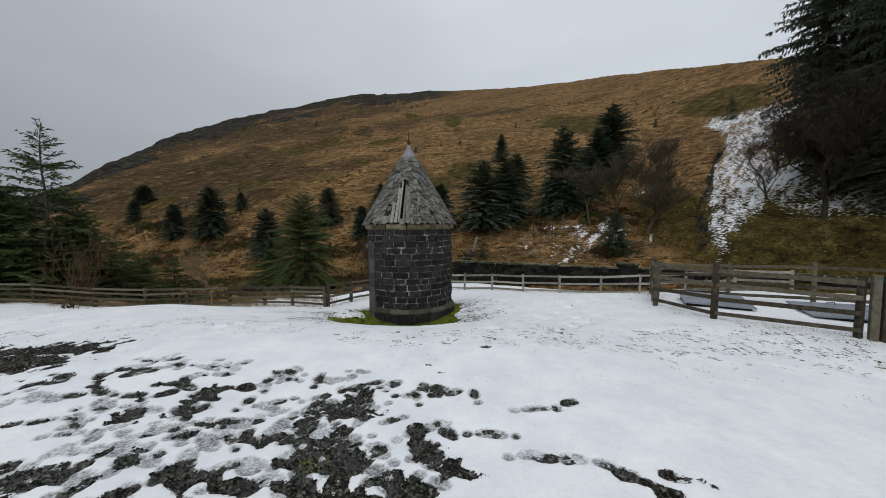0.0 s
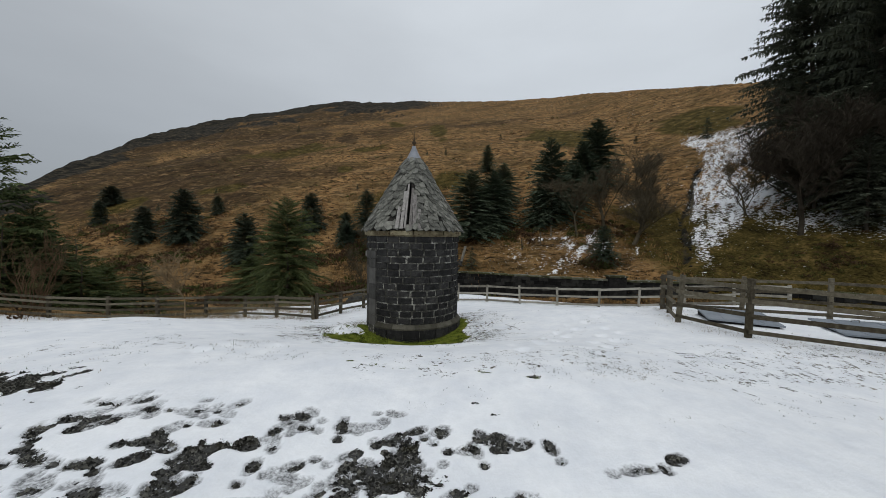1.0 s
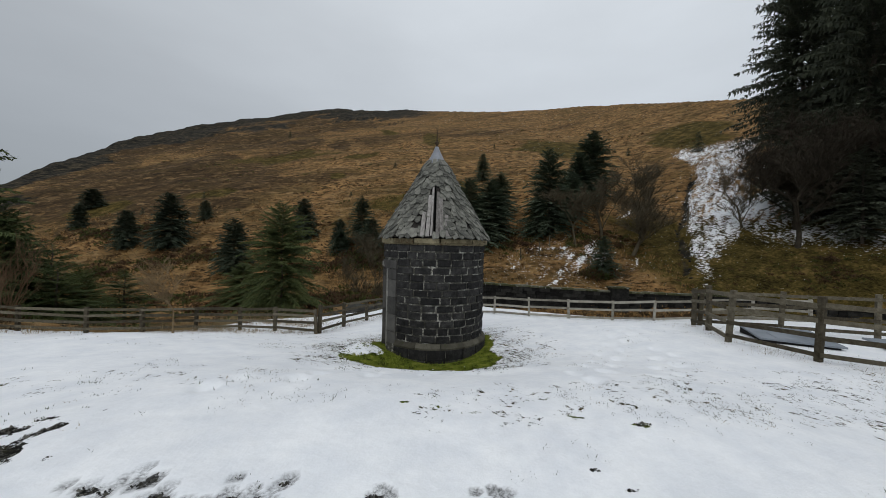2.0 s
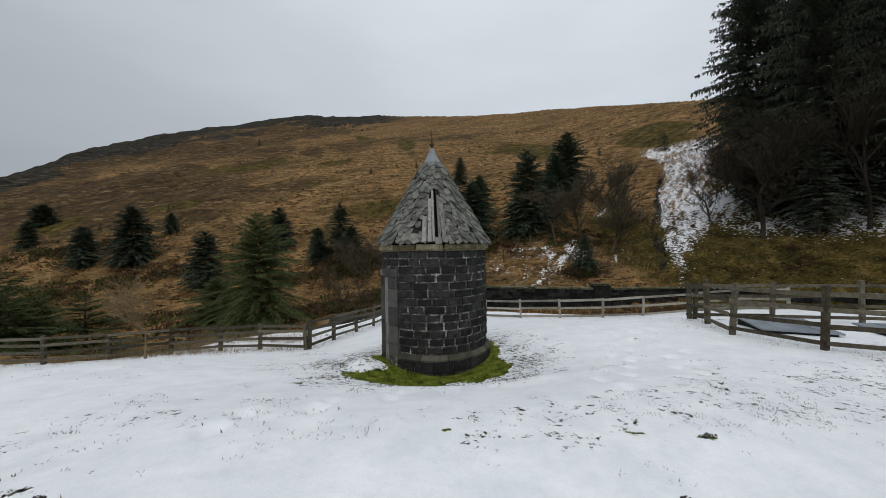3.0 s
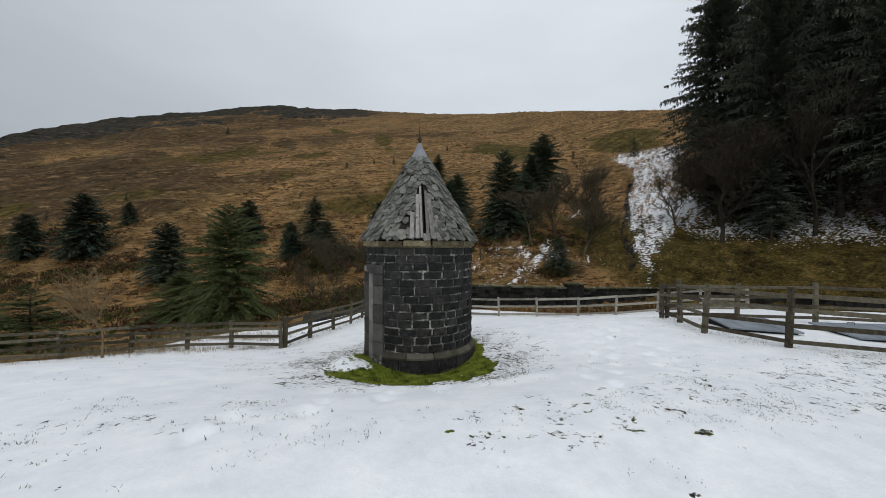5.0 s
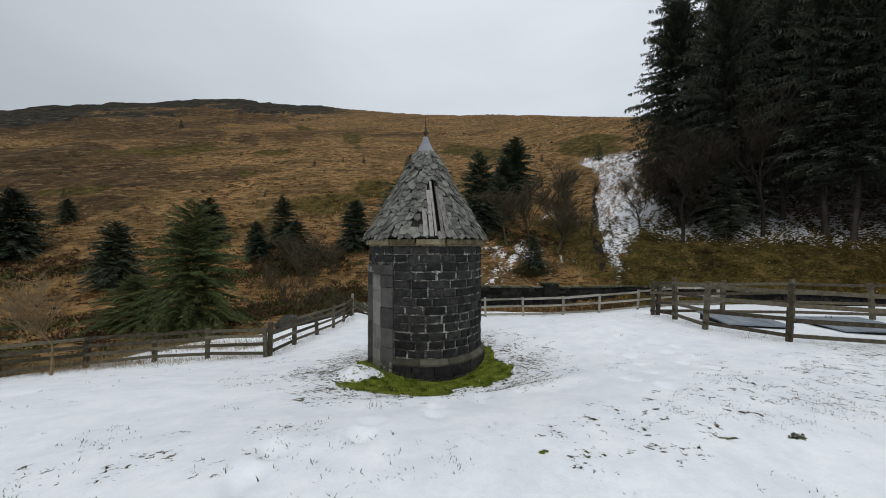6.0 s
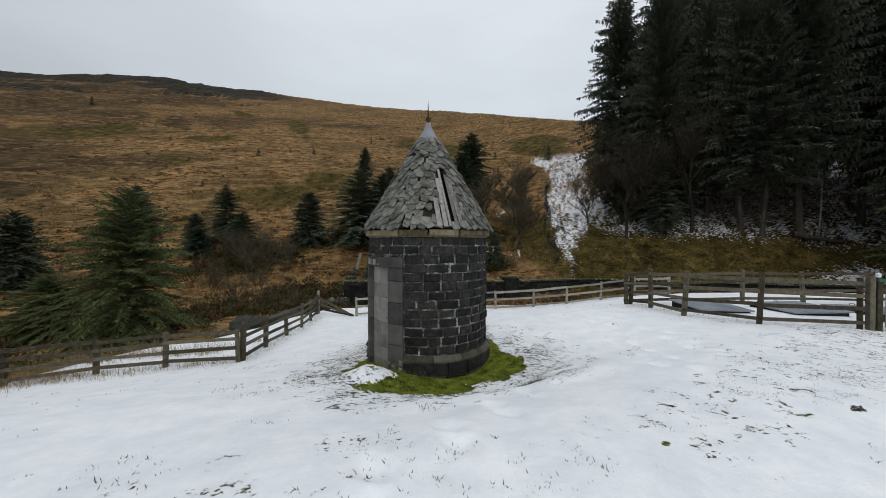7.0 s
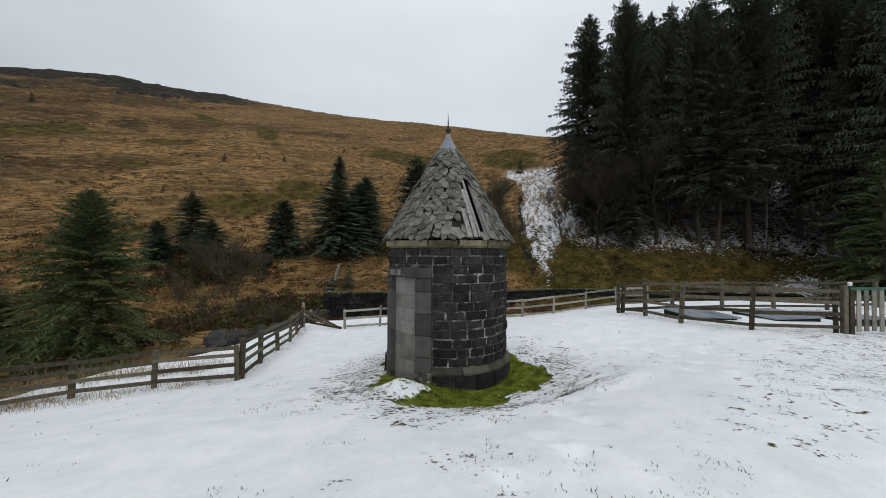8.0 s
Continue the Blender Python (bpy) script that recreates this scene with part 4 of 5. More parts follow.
    for row in range(rows):
        s = expo * row
        r = R_EAVE * (1 - s / slant)
        count = max(8, int(2 * math.pi * r / 0.138))
        off = rng.uniform(0, 360)
        for k in range(count):
            wmul = rng.choice((0.75, 0.9, 1.05, 1.25))
            az = (off + 360 * (k + rng.uniform(-0.12, 0.12)) / count) % 360
            # slates are lost round the split boards over the front
            z = Z_EAVE + s * math.cos(fall)
            miss = abs((az - 262.5 + 180) % 360 - 180) * math.pi / 180 * r
            if miss < 0.11 + 0.05 * rng.random() and 1.62 < z < 2.62:
                continue
            if miss < 0.28 and z < 1.95 and rng.random() < 0.45:
                continue
            if rng.random() < 0.03 or (238 < az < 256 and 1.63 < z < 1.8):
                continue
            wid = round(2 * math.pi * r / count * 0.98 * wmul, 2)
            key = (wid, rng.randrange(3))
            if key not in slates:
                slates[key] = _slate(wid, expo * 1.9, rng)
            m = pose(0, 0, 0, 0, 0, az) @ Matrix.Translation((r + 0.022 + rng.uniform(0, 0.03), 0, z - 0.02)) @ pose(0, 0, 0, 0, -math.degrees(fall) - rng.uniform(7.0, 13.0), 0) @ pose(0, 0, 0, rng.uniform(-10, 10), 0, rng.uniform(-7, 7))
            m = m @ Matrix.Translation((0, 0, rng.uniform(-0.03, 0.03)))
            if 205 < az < 322:
                if not slates[key][1]:
                    slates[key][1] = slates[key][0].mesh("slate", M_SLATE)
                piece("slate", slates[key][1], roof, m)
            else:
                far.add([m @ Vector(v) for v in slates[key][0].v], slates[key][0].f)
    tagged(part("slating", far, M_SLATE_FAR, roof), kind="stuff")
    # exposed boards, and a black strip painting the shade in the split
    for az, w, top, low, lean in ((257.0, 0.075, 2.42, 1.56, 1.5), (260.8, 0.045, 2.6, 1.57, 0.8), (267.4, 0.06, 2.5, 1.58, -2.0), (271.5, 0.085, 2.35, 1.56, -2.0), (252.0, 0.085, 2.05, 1.56, 3), (277, 0.08, 2.0, 1.56, -3)):
        b = Build()
        L = (top - low) / math.cos(fall)
        b.box((0, 0, 0), (0.022, w, L), None, 0.004)
        z = (top + low) / 2
        r = R_EAVE * (1 - (z - Z_EAVE) / (Z_TIP - Z_EAVE)) + 0.022
        ob = part("roof_board", b, M_BOARD, roof, "bare silvered roof board" if az == 257.0 else "")
        ob.matrix_basis = pose(0, 0, 0, 0, 0, az) @ Matrix.Translation((r, 0, z)) @ pose(0, 0, 0, 0, -math.degrees(fall), 0) @ pose(0, 0, 0, lean, 0, 0)
    gap = Build()
    gap.box((0, 0, 0), (0.03, 0.026, 1.12), None, 0.0)
    ob = part("split", gap, M_SPLIT_SHADE, roof, "dark open split between roof boards")
    ob.matrix_basis = pose(0, 0, 0, 0, 0, 264.2) @ Matrix.Translation((0.932, 0, 2.14)) @ pose(0, 0, 0, 0, -math.degrees(fall), 0)
    cap = Build()
    cap.lathe([(0.256, 3.215), (0.248, 3.22), (0.165, 3.36), (0.1, 3.48), (0.06, 3.57), (0.045, 3.625), (0.0, 3.63)], 24)
    part("lead_cap", cap, M_LEAD, roof, "grey lead cap on the roof tip", True)
    fin = Build()
    fin.lathe([(0.0, 3.6), (0.022, 3.61), (0.018, 3.66), (0.05, 3.69), (0.056, 3.72), (0.03, 3.745), (0.015, 3.76), (0.028, 3.775), (0.013, 3.79), (0.011, 3.88), (0.002, 4.06), (0.0, 4.06)], 10)
    part("finial", fin, M_IRON, roof, "rusty iron finial with a knop", True)
    return house


def _cone(r0, z0, r1, z1):
    b = Build()
    b.lathe([(1.0, z0), (r0, z0), (r1, z1)], 48)
    return b


def _slate(w, h, rng):
    """A ragged slate hanging from the origin up the roof: [build, mesh]."""
    b = Build()
    t = 0.02
    low = [(-0.5, rng.uniform(0.0, 0.07)), (-0.3, rng.uniform(-0.04, 0.02)), (0.0, rng.uniform(-0.05, 0.03)), (0.28, rng.uniform(-0.04, 0.02)), (0.5, rng.uniform(0.0, 0.07))]
    edge = [(u * w, z) for u, z in low] + [(0.46 * w, h), (-0.46 * w, h)]
    n = len(edge)
    vs = [(t, y, z) for y, z in edge] + [(0, y, z) for y, z in edge]
    b.add(vs, [tuple(range(n)), tuple(range(2 * n - 1, n - 1, -1))] + [(i, n + i, n + (i + 1) % n, (i + 1) % n) for i in range(n)])
    return [b, None]


gauge_house()


# ---- fences ----
def fence(name, label, posts, rails, post_h, mat, size=0.1, rail=(0.03, 0.1), side=1, group="", skip=(), sink=0.0):
    """Posts at the given places, with rails nailed from post to post at the given heights."""
    thing = tagged(new(name), label, "fence", group)
    thing.location = (posts[0][0], posts[0][1], gz(*posts[0][:2]))
    o = Vector(thing.location)
    rng = random.Random(len(posts) * 7 + int(100 * post_h))
    feet = [Vector((x, y, gz(x, y) - sink)) for x, y in posts]
    for p in feet:
        b = Build()
        h = post_h + rng.uniform(-0.03, 0.05)
        b.box((0, 0, (h - 0.35) / 2), (size * rng.uniform(0.9, 1.1), size * rng.uniform(0.9, 1.1), h + 0.35), None, 0.008)
        d = feet[-1] - feet[0]
        ob = part("post", b, mat, thing)
        ob.matrix_basis = Matrix.Translation(p - o) @ pose(0, 0, 0, rng.uniform(-2.5, 2.5), rng.uniform(-2.5, 2.5), math.degrees(math.atan2(d.y, d.x)) + rng.uniform(-6, 6))
    for i, (p, q) in enumerate(zip(feet, feet[1:])):
        d = q - p
        nrm = Vector((d.y, -d.x, 0)).normalized() * side
        for j, hgt in enumerate(rails):
            if (i, j) in skip:
                continue
            a = p + Vector((0, 0, hgt + rng.uniform(-0.02, 0.02))) + nrm * (size / 2 + rail[0] / 2 + 0.001)
            c = q + Vector((0, 0, hgt + rng.uniform(-0.02, 0.02))) + nrm * (size / 2 + rail[0] / 2 + 0.001)
            span = c - a
            b = Build()
            b.box((0, 0, 0), (span.length + 0.02, rail[0], rail[1] * rng.uniform(0.9, 1.1)), None, 0.004)
            ob = part("rail", b, mat, thing)
            ob.matrix_basis = Matrix.Translation((a + c) / 2 - o) @ span.to_track_quat("X", "Z").to_matrix().to_4x4()
    return thing


fence("pen_fence", "weathered four-rail timber fence round a snowy pen", [(6.16, 10.25), (5.51, 9.03), (4.83, 7.8), (5.22, 6.59), (6.83, 5.67)], (0.92, 0.66, 0.4, 0.13), 1.02, M_FENCE, 0.09, (0.03, 0.072), 1, "pen fences")
fence("pen_fence", "weathered four-rail timber fence along the pen's far side", [(6.25, 10.17), (7.69, 9.39), (9.1, 8.57), (10.7, 7.76), (12.3, 6.9), (13.9, 6.1)], (0.9, 0.64, 0.4, 0.14), 0.97, M_FENCE, 0.09, (0.03, 0.072), 1, "pen fences")
fence("field_fence", "brown weathered timber rail fence along the valley edge", [(-4.5, 12.17), (-6.0, 12.75), (-7.38, 13.25), (-8.85, 13.3), (-10.25, 12.9), (-11.7, 12.6), (-13.6, 12.5), (-15.8, 12.3), (-18.0, 12.0), (-20.4, 11.6)], (0.73, 0.55, 0.35, 0.14), 0.79, M_FENCE, 0.1, (0.032, 0.075), -1, "field fences")
fence("field_fence", "brown weathered timber rail fence running towards the stone wall", [(-4.42, 12.25), (-4.01, 13.71), (-3.48, 15.4), (-2.96, 17.0), (-2.55, 18.6), (-2.2, 19.9)], (0.82, 0.61, 0.39, 0.16), 0.88, M_FENCE, 0.1, (0.032, 0.08), 1, "field fences")
fence("stream_fence", "pale three-rail timber fence beside the stream", [(-0.6, 18.6), (0.8, 18.0), (2.2, 17.4), (3.68, 16.75), (5.3, 16.2), (6.9, 15.5), (8.32, 14.9), (9.85, 14.3), (11.4, 13.7), (13, 13.1)], (0.78, 0.44, 0.1), 0.86, M_PALE_FENCE, 0.09, (0.03, 0.09), 1, "field fences")


def picket_gate():
    thing = tagged(new("picket_gate"), "grey picket gate with a green top rail, shut", "gate")
    o = Vector((6.95, 5.57, gz(6.95, 5.57)))
    d = Vector((0.86, -0.51, 0))
    thing.matrix_basis = Matrix.Translation(o) @ pose(0, 0, 0, 0, 0, math.degrees(math.atan2(d.y, d.x)))
    for x, h in ((0.0, 1.05), (0.13, 1.03), (1.95, 1.05)):
        b = Build()
        b.box((x, 0, h / 2 - 0.15), (0.1, 0.1, h + 0.3), None, 0.008)
        part("gate_post", b, M_FENCE, thing)
    for k in range(10):
        b = Build()
        b.box((0.28 + 0.165 * k, -0.03, 0.5 + 0.01 * (k % 3)), (0.095, 0.022, 0.9), None, 0.004)
        part("picket", b, M_PALE_FENCE, thing)
    for z in (0.2, 0.78):
        b = Build()
        b.box((1.02, 0.0, z), (1.7, 0.035, 0.08), None, 0.004)
        part("gate_rail", b, M_FENCE, thing)
    b = Build()
    b.box((1.0, -0.03, 0.985), (1.85, 0.08, 0.05), None, 0.006)
    part("top_rail", b, M_GREEN, thing, "green painted top rail")
    b = Build()
    b.lathe([(0.0, 1.04), (0.035, 1.04), (0.04, 1.11), (0.0, 1.13)], 8, (0.13, 0, 0))
    part("post_cap", b, M_SNOW_LUMP, thing, "white cap on the gate post")


picket_gate()


def hatch_cover(x, y, size, turn, tilt):
    thing = tagged(new("hatch_cover"), "blue-grey steel hatch cover on a low kerb in the pen", "hatch", "hatch covers")
    zs = [gz(x + dx, y + dy) for dx in (-0.5, 0.5) for dy in (-0.5, 0.5)]
    thing.matrix_basis = Matrix.Translation((x, y, max(zs) - 0.03)) @ pose(0, 0, 0, tilt[0], tilt[1], turn)
    b = Build()
    b.box((0, 0, 0.0), (size[0] - 0.12, size[1] - 0.12, 0.2), None, 0.01)
    part("kerb", b, M_RUBBER, thing, "dark kerb")
    b = Build()
    b.box((0, 0, 0.115), (size[0], size[1], 0.03), None, 0.012)
    plate = part("plate", b, M_STEEL, thing)
    for sx in (-1, 1):
        b = Build()
        b.box((sx * size[0] * 0.25, 0, 0.134), (0.03, size[1] * 0.9, 0.008))
        part("rib", b, M_STEEL, plate)
    b = Build()
    b.tube([Vector((-0.06, size[1] * 0.4, 0.13)), Vector((-0.06, size[1] * 0.4, 0.17)), Vector((0.06, size[1] * 0.4, 0.17)), Vector((0.06, size[1] * 0.4, 0.13))], [0.008] * 4, 6)
    part("lifting_handle", b, M_IRON, plate, "small iron lifting handle")


hatch_cover(6.3, 8.05, (1.25, 1.25), -27, (2, 1))
hatch_cover(8.15, 7.05, (1.35, 1.35), -27, (1, -1.5))
hatch_cover(9.85, 6.15, (1.35, 1.35), -27, (-1, 1))


# ---- the stream's retaining wall ----
def stream_wall():
    rng = random.Random(9)

    def high(x):
        return 0.45 * (1 - min(x, 13.0) / 13.0)

    line = [(0.3, 28.3), (6.0, 27.6), (13.0, 26.7), (21.0, 25.5), (30.0, 17.5), (34.5, 13.0)]
    thing = tagged(new("stream_wall"), "long dark wet stone retaining wall with mossy coping", "wall")
    top = -1.92
    body = Build()
    for (x0, y0), (x1, y1) in zip(line, line[1:]):
        L = math.hypot(x1 - x0, y1 - y0)
        turn = Matrix.Rotation(math.atan2(y1 - y0, x1 - x0), 4, "Z")
        z = top
        while z > -3.9:
            h = rng.uniform(0.2, 0.3)
            u = 0.0
            while u < L:
                w = rng.uniform(0.35, 0.8)
                c = turn @ Vector((u + w / 2, 0, 0)) + Vector((x0, y0, z - h / 2 + high(x0 + (x1 - x0) * u / L)))
                body.box(c + turn @ Vector((0, rng.uniform(-0.03, 0.03), 0)), (w - 0.02, 0.55, h - 0.02), turn, 0.015)
                u += w
            z -= h
    tagged(part("walling", body, M_WALL, thing), kind="stuff")
    for (x0, y0), (x1, y1) in zip(line, line[1:]):
        L = math.hypot(x1 - x0, y1 - y0)
        turn = Matrix.Rotation(math.atan2(y1 - y0, x1 - x0), 4, "Z")
        u = 0.0
        while u < L:
            w = min(rng.uniform(0.7, 1.1), L - u + 0.05)
            b = Build()
            b.box((0, 0, 0), (w - 0.02, 0.66, 0.12), None, 0.03)
            ob = part("coping_stone", b, M_COPING, thing)
            ob.matrix_basis = Matrix.Translation(turn @ Vector((u + w / 2, 0, 0)) + Vector((x0, y0, top + 0.06 + high(x0 + (x1 - x0) * u / L) + rng.uniform(-0.02, 0.02)))) @ turn
            u += w
    b = Build()
    b.box((13.6, 26.45, top - 0.6), (1.3, 0.8, 1.9), Matrix.Rotation(-0.13, 4, "Z"), 0.05)
    pier = part("pier", b, M_WALL, thing, "square stone pier")
    b = Build()
    b.box((13.6, 26.45, top + 0.41), (1.45, 0.95, 0.12), Matrix.Rotation(-0.13, 4, "Z"), 0.05)
    part("pier_cap", b, M_COPING, pier, "snow-dusted cap stone")


stream_wall()


def boulder(name, x, y, size, seed, label, mat=None, lift=0.25, group=""):
    rng = random.Random(seed)
    bm = bmesh.new()
    bmesh.ops.create_icosphere(bm, subdivisions=3, radius=1)
    sx, sy, sz = size
    for v in bm.verts:
        n = noise.noise(v.co * 1.3 + Vector((seed, 0, 0))) * 0.35 + noise.noise(v.co * 3.1 + Vector((0, seed, 0))) * 0.14
        c = v.co * (1 + n)
        v.co = Vector((c.x * sx, c.y * sy, c.z * sz))
    me = bpy.data.meshes.new(name)
    bm.to_mesh(me)
    bm.free()
    me.materials.append(mat or M_ROCK)
    ob = new(name, me)
    ob.matrix_basis = Matrix.Translation((x, y, gz(x, y) + size[2] * lift)) @ pose(0, 0, 0, 0, 0, rng.uniform(0, 360))
    return tagged(ob, label, "rock", group)


rg = random.Random(17)
for k in range(34):  # an old wall climbs the slope from the corner
    t = k / 33
    boulder("wall_stone", 0.1 + 1.9 * t + rg.uniform(-0.3, 0.3), 28.4 + 5.0 * t + rg.uniform(-0.3, 0.3), (rg.uniform(0.14, 0.34), rg.uniform(0.14, 0.28), rg.uniform(0.1, 0.2)), 200 + k, "tumbled stone of an old field wall", M_COPING if k % 3 == 1 else None, 0.3 + rg.uniform(0, 0.8), "fallen wall stones")
b = Build()
b.box((0, 0, 0.7), (0.22, 0.16, 1.9), None, 0.03)
ob = part("leaning_post", b, M_PALE_FENCE)
ob.matrix_basis = Matrix.Translation((2.1, 33.2, gz(2.1, 33.2))) @ pose(0, 0, 0, 4, 14, 20)
tagged(ob, "grey timber post leaning on the slope", "post")
for k, (x0, y0, z0, x1, y1, z1) in enumerate(((-2.15, 19.85, 0.8, -0.9, 18.95, 0.12), (-2.15, 19.8, 0.5, -0.75, 18.8, 0.05), (-2.05, 19.9, 0.25, -0.7, 18.7, 0.03))):
    a, c = Vector((x0, y0, gz(x0, y0) + z0)), Vector((x1, y1, gz(x1, y1) + z1))
    b = Build()
    b.box((0, 0, 0), ((c - a).length, 0.03, 0.09), None, 0.004)
    ob = part("fallen_rail", b, M_FENCE)
    ob.matrix_basis = Matrix.Translation((a + c) / 2) @ (c - a).to_track_quat("X", "Z").to_matrix().to_4x4()
    tagged(ob, "loose weathered rail slumped off the fence end", "rail", "fallen rails")
b = Build()
b.lathe([(0.0, -0.3), (0.07, -0.3), (0.065, 1.05), (0.05, 1.09), (0.0, 1.1)], 10)
ob = part("end_post", b, M_PALE_FENCE)
ob.matrix_basis = Matrix.Translation((-2.1, 20.05, gz(-2.1, 20.05))) @ pose(0, 0, 0, 2, -1, 0)
tagged(ob, "round pale post at the end of the field fence", "post")
for k in range(16):
    t = k / 15
    boulder("wall_stone", -1.6 + 1.9 * t + rg.uniform(-0.4, 0.4), 26.6 + 1.5 * t + rg.uniform(-0.5, 0.4), (rg.uniform(0.22, 0.5), rg.uniform(0.2, 0.4), rg.uniform(0.18, 0.38)), 30 + k, "fallen mossy stone from the broken wall end", M_COPING if k % 3 == 0 else None, 0.3 + 0.9 * t, "fallen wall stones")
for k in range(9):
    boulder("boulder", -5.0 + rg.uniform(-1.2, 2.2), 21.5 + rg.uniform(-1, 2), (rg.uniform(0.25, 0.75), rg.uniform(0.25, 0.6), rg.uniform(0.2, 0.55)), 60 + k, "dark wet boulder in the stream bed", None, 0.05, "stream boulders")
for k in range(14):
    s = -1.0 + k * 1.0 + rg.uniform(-0.5, 0.5)
    v = float(gully(s)) + rg.uniform(-0.5, 0.5)
    boulder("gully_stone", 21.1 + 0.6 * s + 0.8 * v, 27.3 + 0.8 * s - 0.6 * v, (rg.uniform(0.1, 0.25), rg.uniform(0.1, 0.22), rg.uniform(0.06, 0.14)), 90 + k, "dark stone lying in the steep gully", M_WALL, 0.0, "gully stones")


# ---- trees ----
def spruce_meshes(h, spread, seed, needles, start=0.06, gap=0.3, per=7, node=0.2, twig=0.42, ragged=0.2, sub=True, fat=0.13, taper=0.8, dead=False, girth=0.016):
    """Trunk and crown of a spruce."""
    rng = random.Random(seed)
    trunk, crown = Build(), Build()
    lean = Vector((rng.uniform(-0.02, 0.02), rng.uniform(-0.02, 0.02), 1))
    pts = [lean * (h * i / 8) + Vector((rng.uniform(-1, 1), rng.uniform(-1, 1), 0)) * 0.008 * h * (i > 0) for i in range(9)]
    trunk.tube([Vector((0, 0, -0.4))] + pts, [1.25 * girth * h] + [girth * h * (1 - i / 8.3) + 0.005 for i in range(9)], 7)

    def kite(p, d, n, l, w):
        s = d.cross(n)
        if s.length < 1e-4:
            return
        s = s.normalized() * w
        m = p + d * (l * 0.42)
        crown.add((p, m + s, p + d * l, m - s), ((0, 1, 2, 3),))

    z = start * h
    while z < h * 0.985:
        t = z / h
        reach = spread * (1 - t) ** taper * (1.0 if t > start + 0.1 else 0.75 + 0.25 * (t - start) / 0.1)
        count = per if t < 0.8 else max(4, per - 2)
        turn = rng.uniform(0, 6.3)
        for k in range(count):
            a = turn + 6.283 * k / count + rng.uniform(-0.25, 0.25)
            L = max(0.12, reach * rng.uniform(1 - ragged * 1.6, 1 + ragged * 0.6))
            out = Vector((math.cos(a), math.sin(a), 0))
            side = Vector((-out.y, out.x, 0))
            up = 0.15 + 0.55 * t ** 2 + rng.uniform(-0.08, 0.08)
            droop = 0.42 * (1 - t) + 0.05
            root = lean * z + Vector((0, 0, rng.uniform(-0.9, 0.9) * gap))
            bend = rng.uniform(-0.12, 0.12)

            def at(s):
                return root + out * (L * s) + side * (L * bend * s * s) + Vector((0, 0, L * (up * s - droop * s * s)))

            crown.tube([at(0), at(0.5), at(1.0)], [0.012 + 0.006 * L, 0.008 + 0.003 * L, 0.003], 3)
            n_nodes = max(3, int(L / node))
            for i in range(n_nodes):
                s = 0.12 + 0.88 * (i + rng.uniform(0, 0.8)) / n_nodes
                p = at(s)
                d0 = (at(min(1, s + 0.05)) - at(s - 0.05)).normalized()
                tl = twig * (0.45 + 0.55 * (1 - abs(s - 0.45))) * rng.uniform(0.7, 1.2) * min(1, 0.35 + L / (twig * 4))
                for sg in (-1, 1):
                    d = (d0 * rng.uniform(0.5, 0.9) + side * sg * rng.uniform(0.55, 0.95) + Vector((0, 0, rng.uniform(-0.4, 0.1)))).normalized()
                    nv = Vector((rng.uniform(-0.5, 0.5), rng.uniform(-0.5, 0.5), 1)).normalized()
                    kite(p, d, nv, tl, tl * fat)
                    if sub:
                        for q in (0.35, 0.65):
                            d2 = (d + d0 * rng.uniform(0.2, 0.7) * rng.choice((-1, 1)) + Vector((0, 0, rng.uniform(-0.5, 0.2)))).normalized()
                            kite(p + d * tl * q, d2, nv, tl * 0.5, tl * 0.08)
                kite(p, (d0 + Vector((0, 0, rng.uniform(-0.9, 0.5)))).normalized(), side, tl * 0.7, tl * 0.12)
                if dead:
                    kite(p, (d0 * 0.3 + side * rng.uniform(-0.4, 0.4) + Vector((0, 0, -1))).normalized(), side, tl * rng.uniform(0.8, 1.4), tl * 0.14)
        z += gap * (1.15 - 0.5 * t) * rng.uniform(0.8, 1.2)
    if dead:  # dry lower branches
        for _ in range(80):
            a, zz = rng.uniform(0, 6.283), h * rng.uniform(0.05, start + 0.08)
            d = Vector((math.cos(a), math.sin(a), rng.uniform(-0.35, 0.15)))
            L = rng.uniform(0.8, 3.0)
            trunk.tube([lean * zz, lean * zz + d * L * 0.5, lean * zz + d * L + Vector((0, 0, -0.2))], [0.035, 0.025, 0.012], 3)
            for s in (0.4, 0.6, 0.8):
                e = Vector((-d.y, d.x, rng.uniform(-0.5, 0.3))) * rng.choice((-1, 1))
                trunk.tube([lean * zz + d * L * s, lean * zz + d * L * s + (e + d * 0.6) * 0.5], [0.014, 0.008], 3)
    # leading shoot
    tip = lean * h
    for k in range(10):
        a = rng.uniform(0, 6.3)
        kite(tip - Vector((0, 0, 0.05 * h * rng.random())), Vector((0.45 * math.cos(a), 0.45 * math.sin(a), 1)).normalized(), Vector((math.sin(a), -math.cos(a), 0.1)), 0.035 * h, 0.0025 * h)
    return trunk.mesh("trunk", M_BARK, True), crown.mesh("crown", needles)


def conifer(meshes, x, y, h_scale, turn, label, group, sink=0.15, wide=None):
    ob = tagged(new("spruce_tree"), label, "tree", group)
    for nm, me in zip(("trunk", "crown"), meshes):
        c = new(nm, me)
        c.parent = ob
    ob.matrix_basis = Matrix.Translation((x, y, gz(x, y) - sink)) @ pose(0, 0, 0, 0, 0, turn) @ Matrix.Diagonal((wide or h_scale, wide or h_scale, h_scale, 1))
    return ob


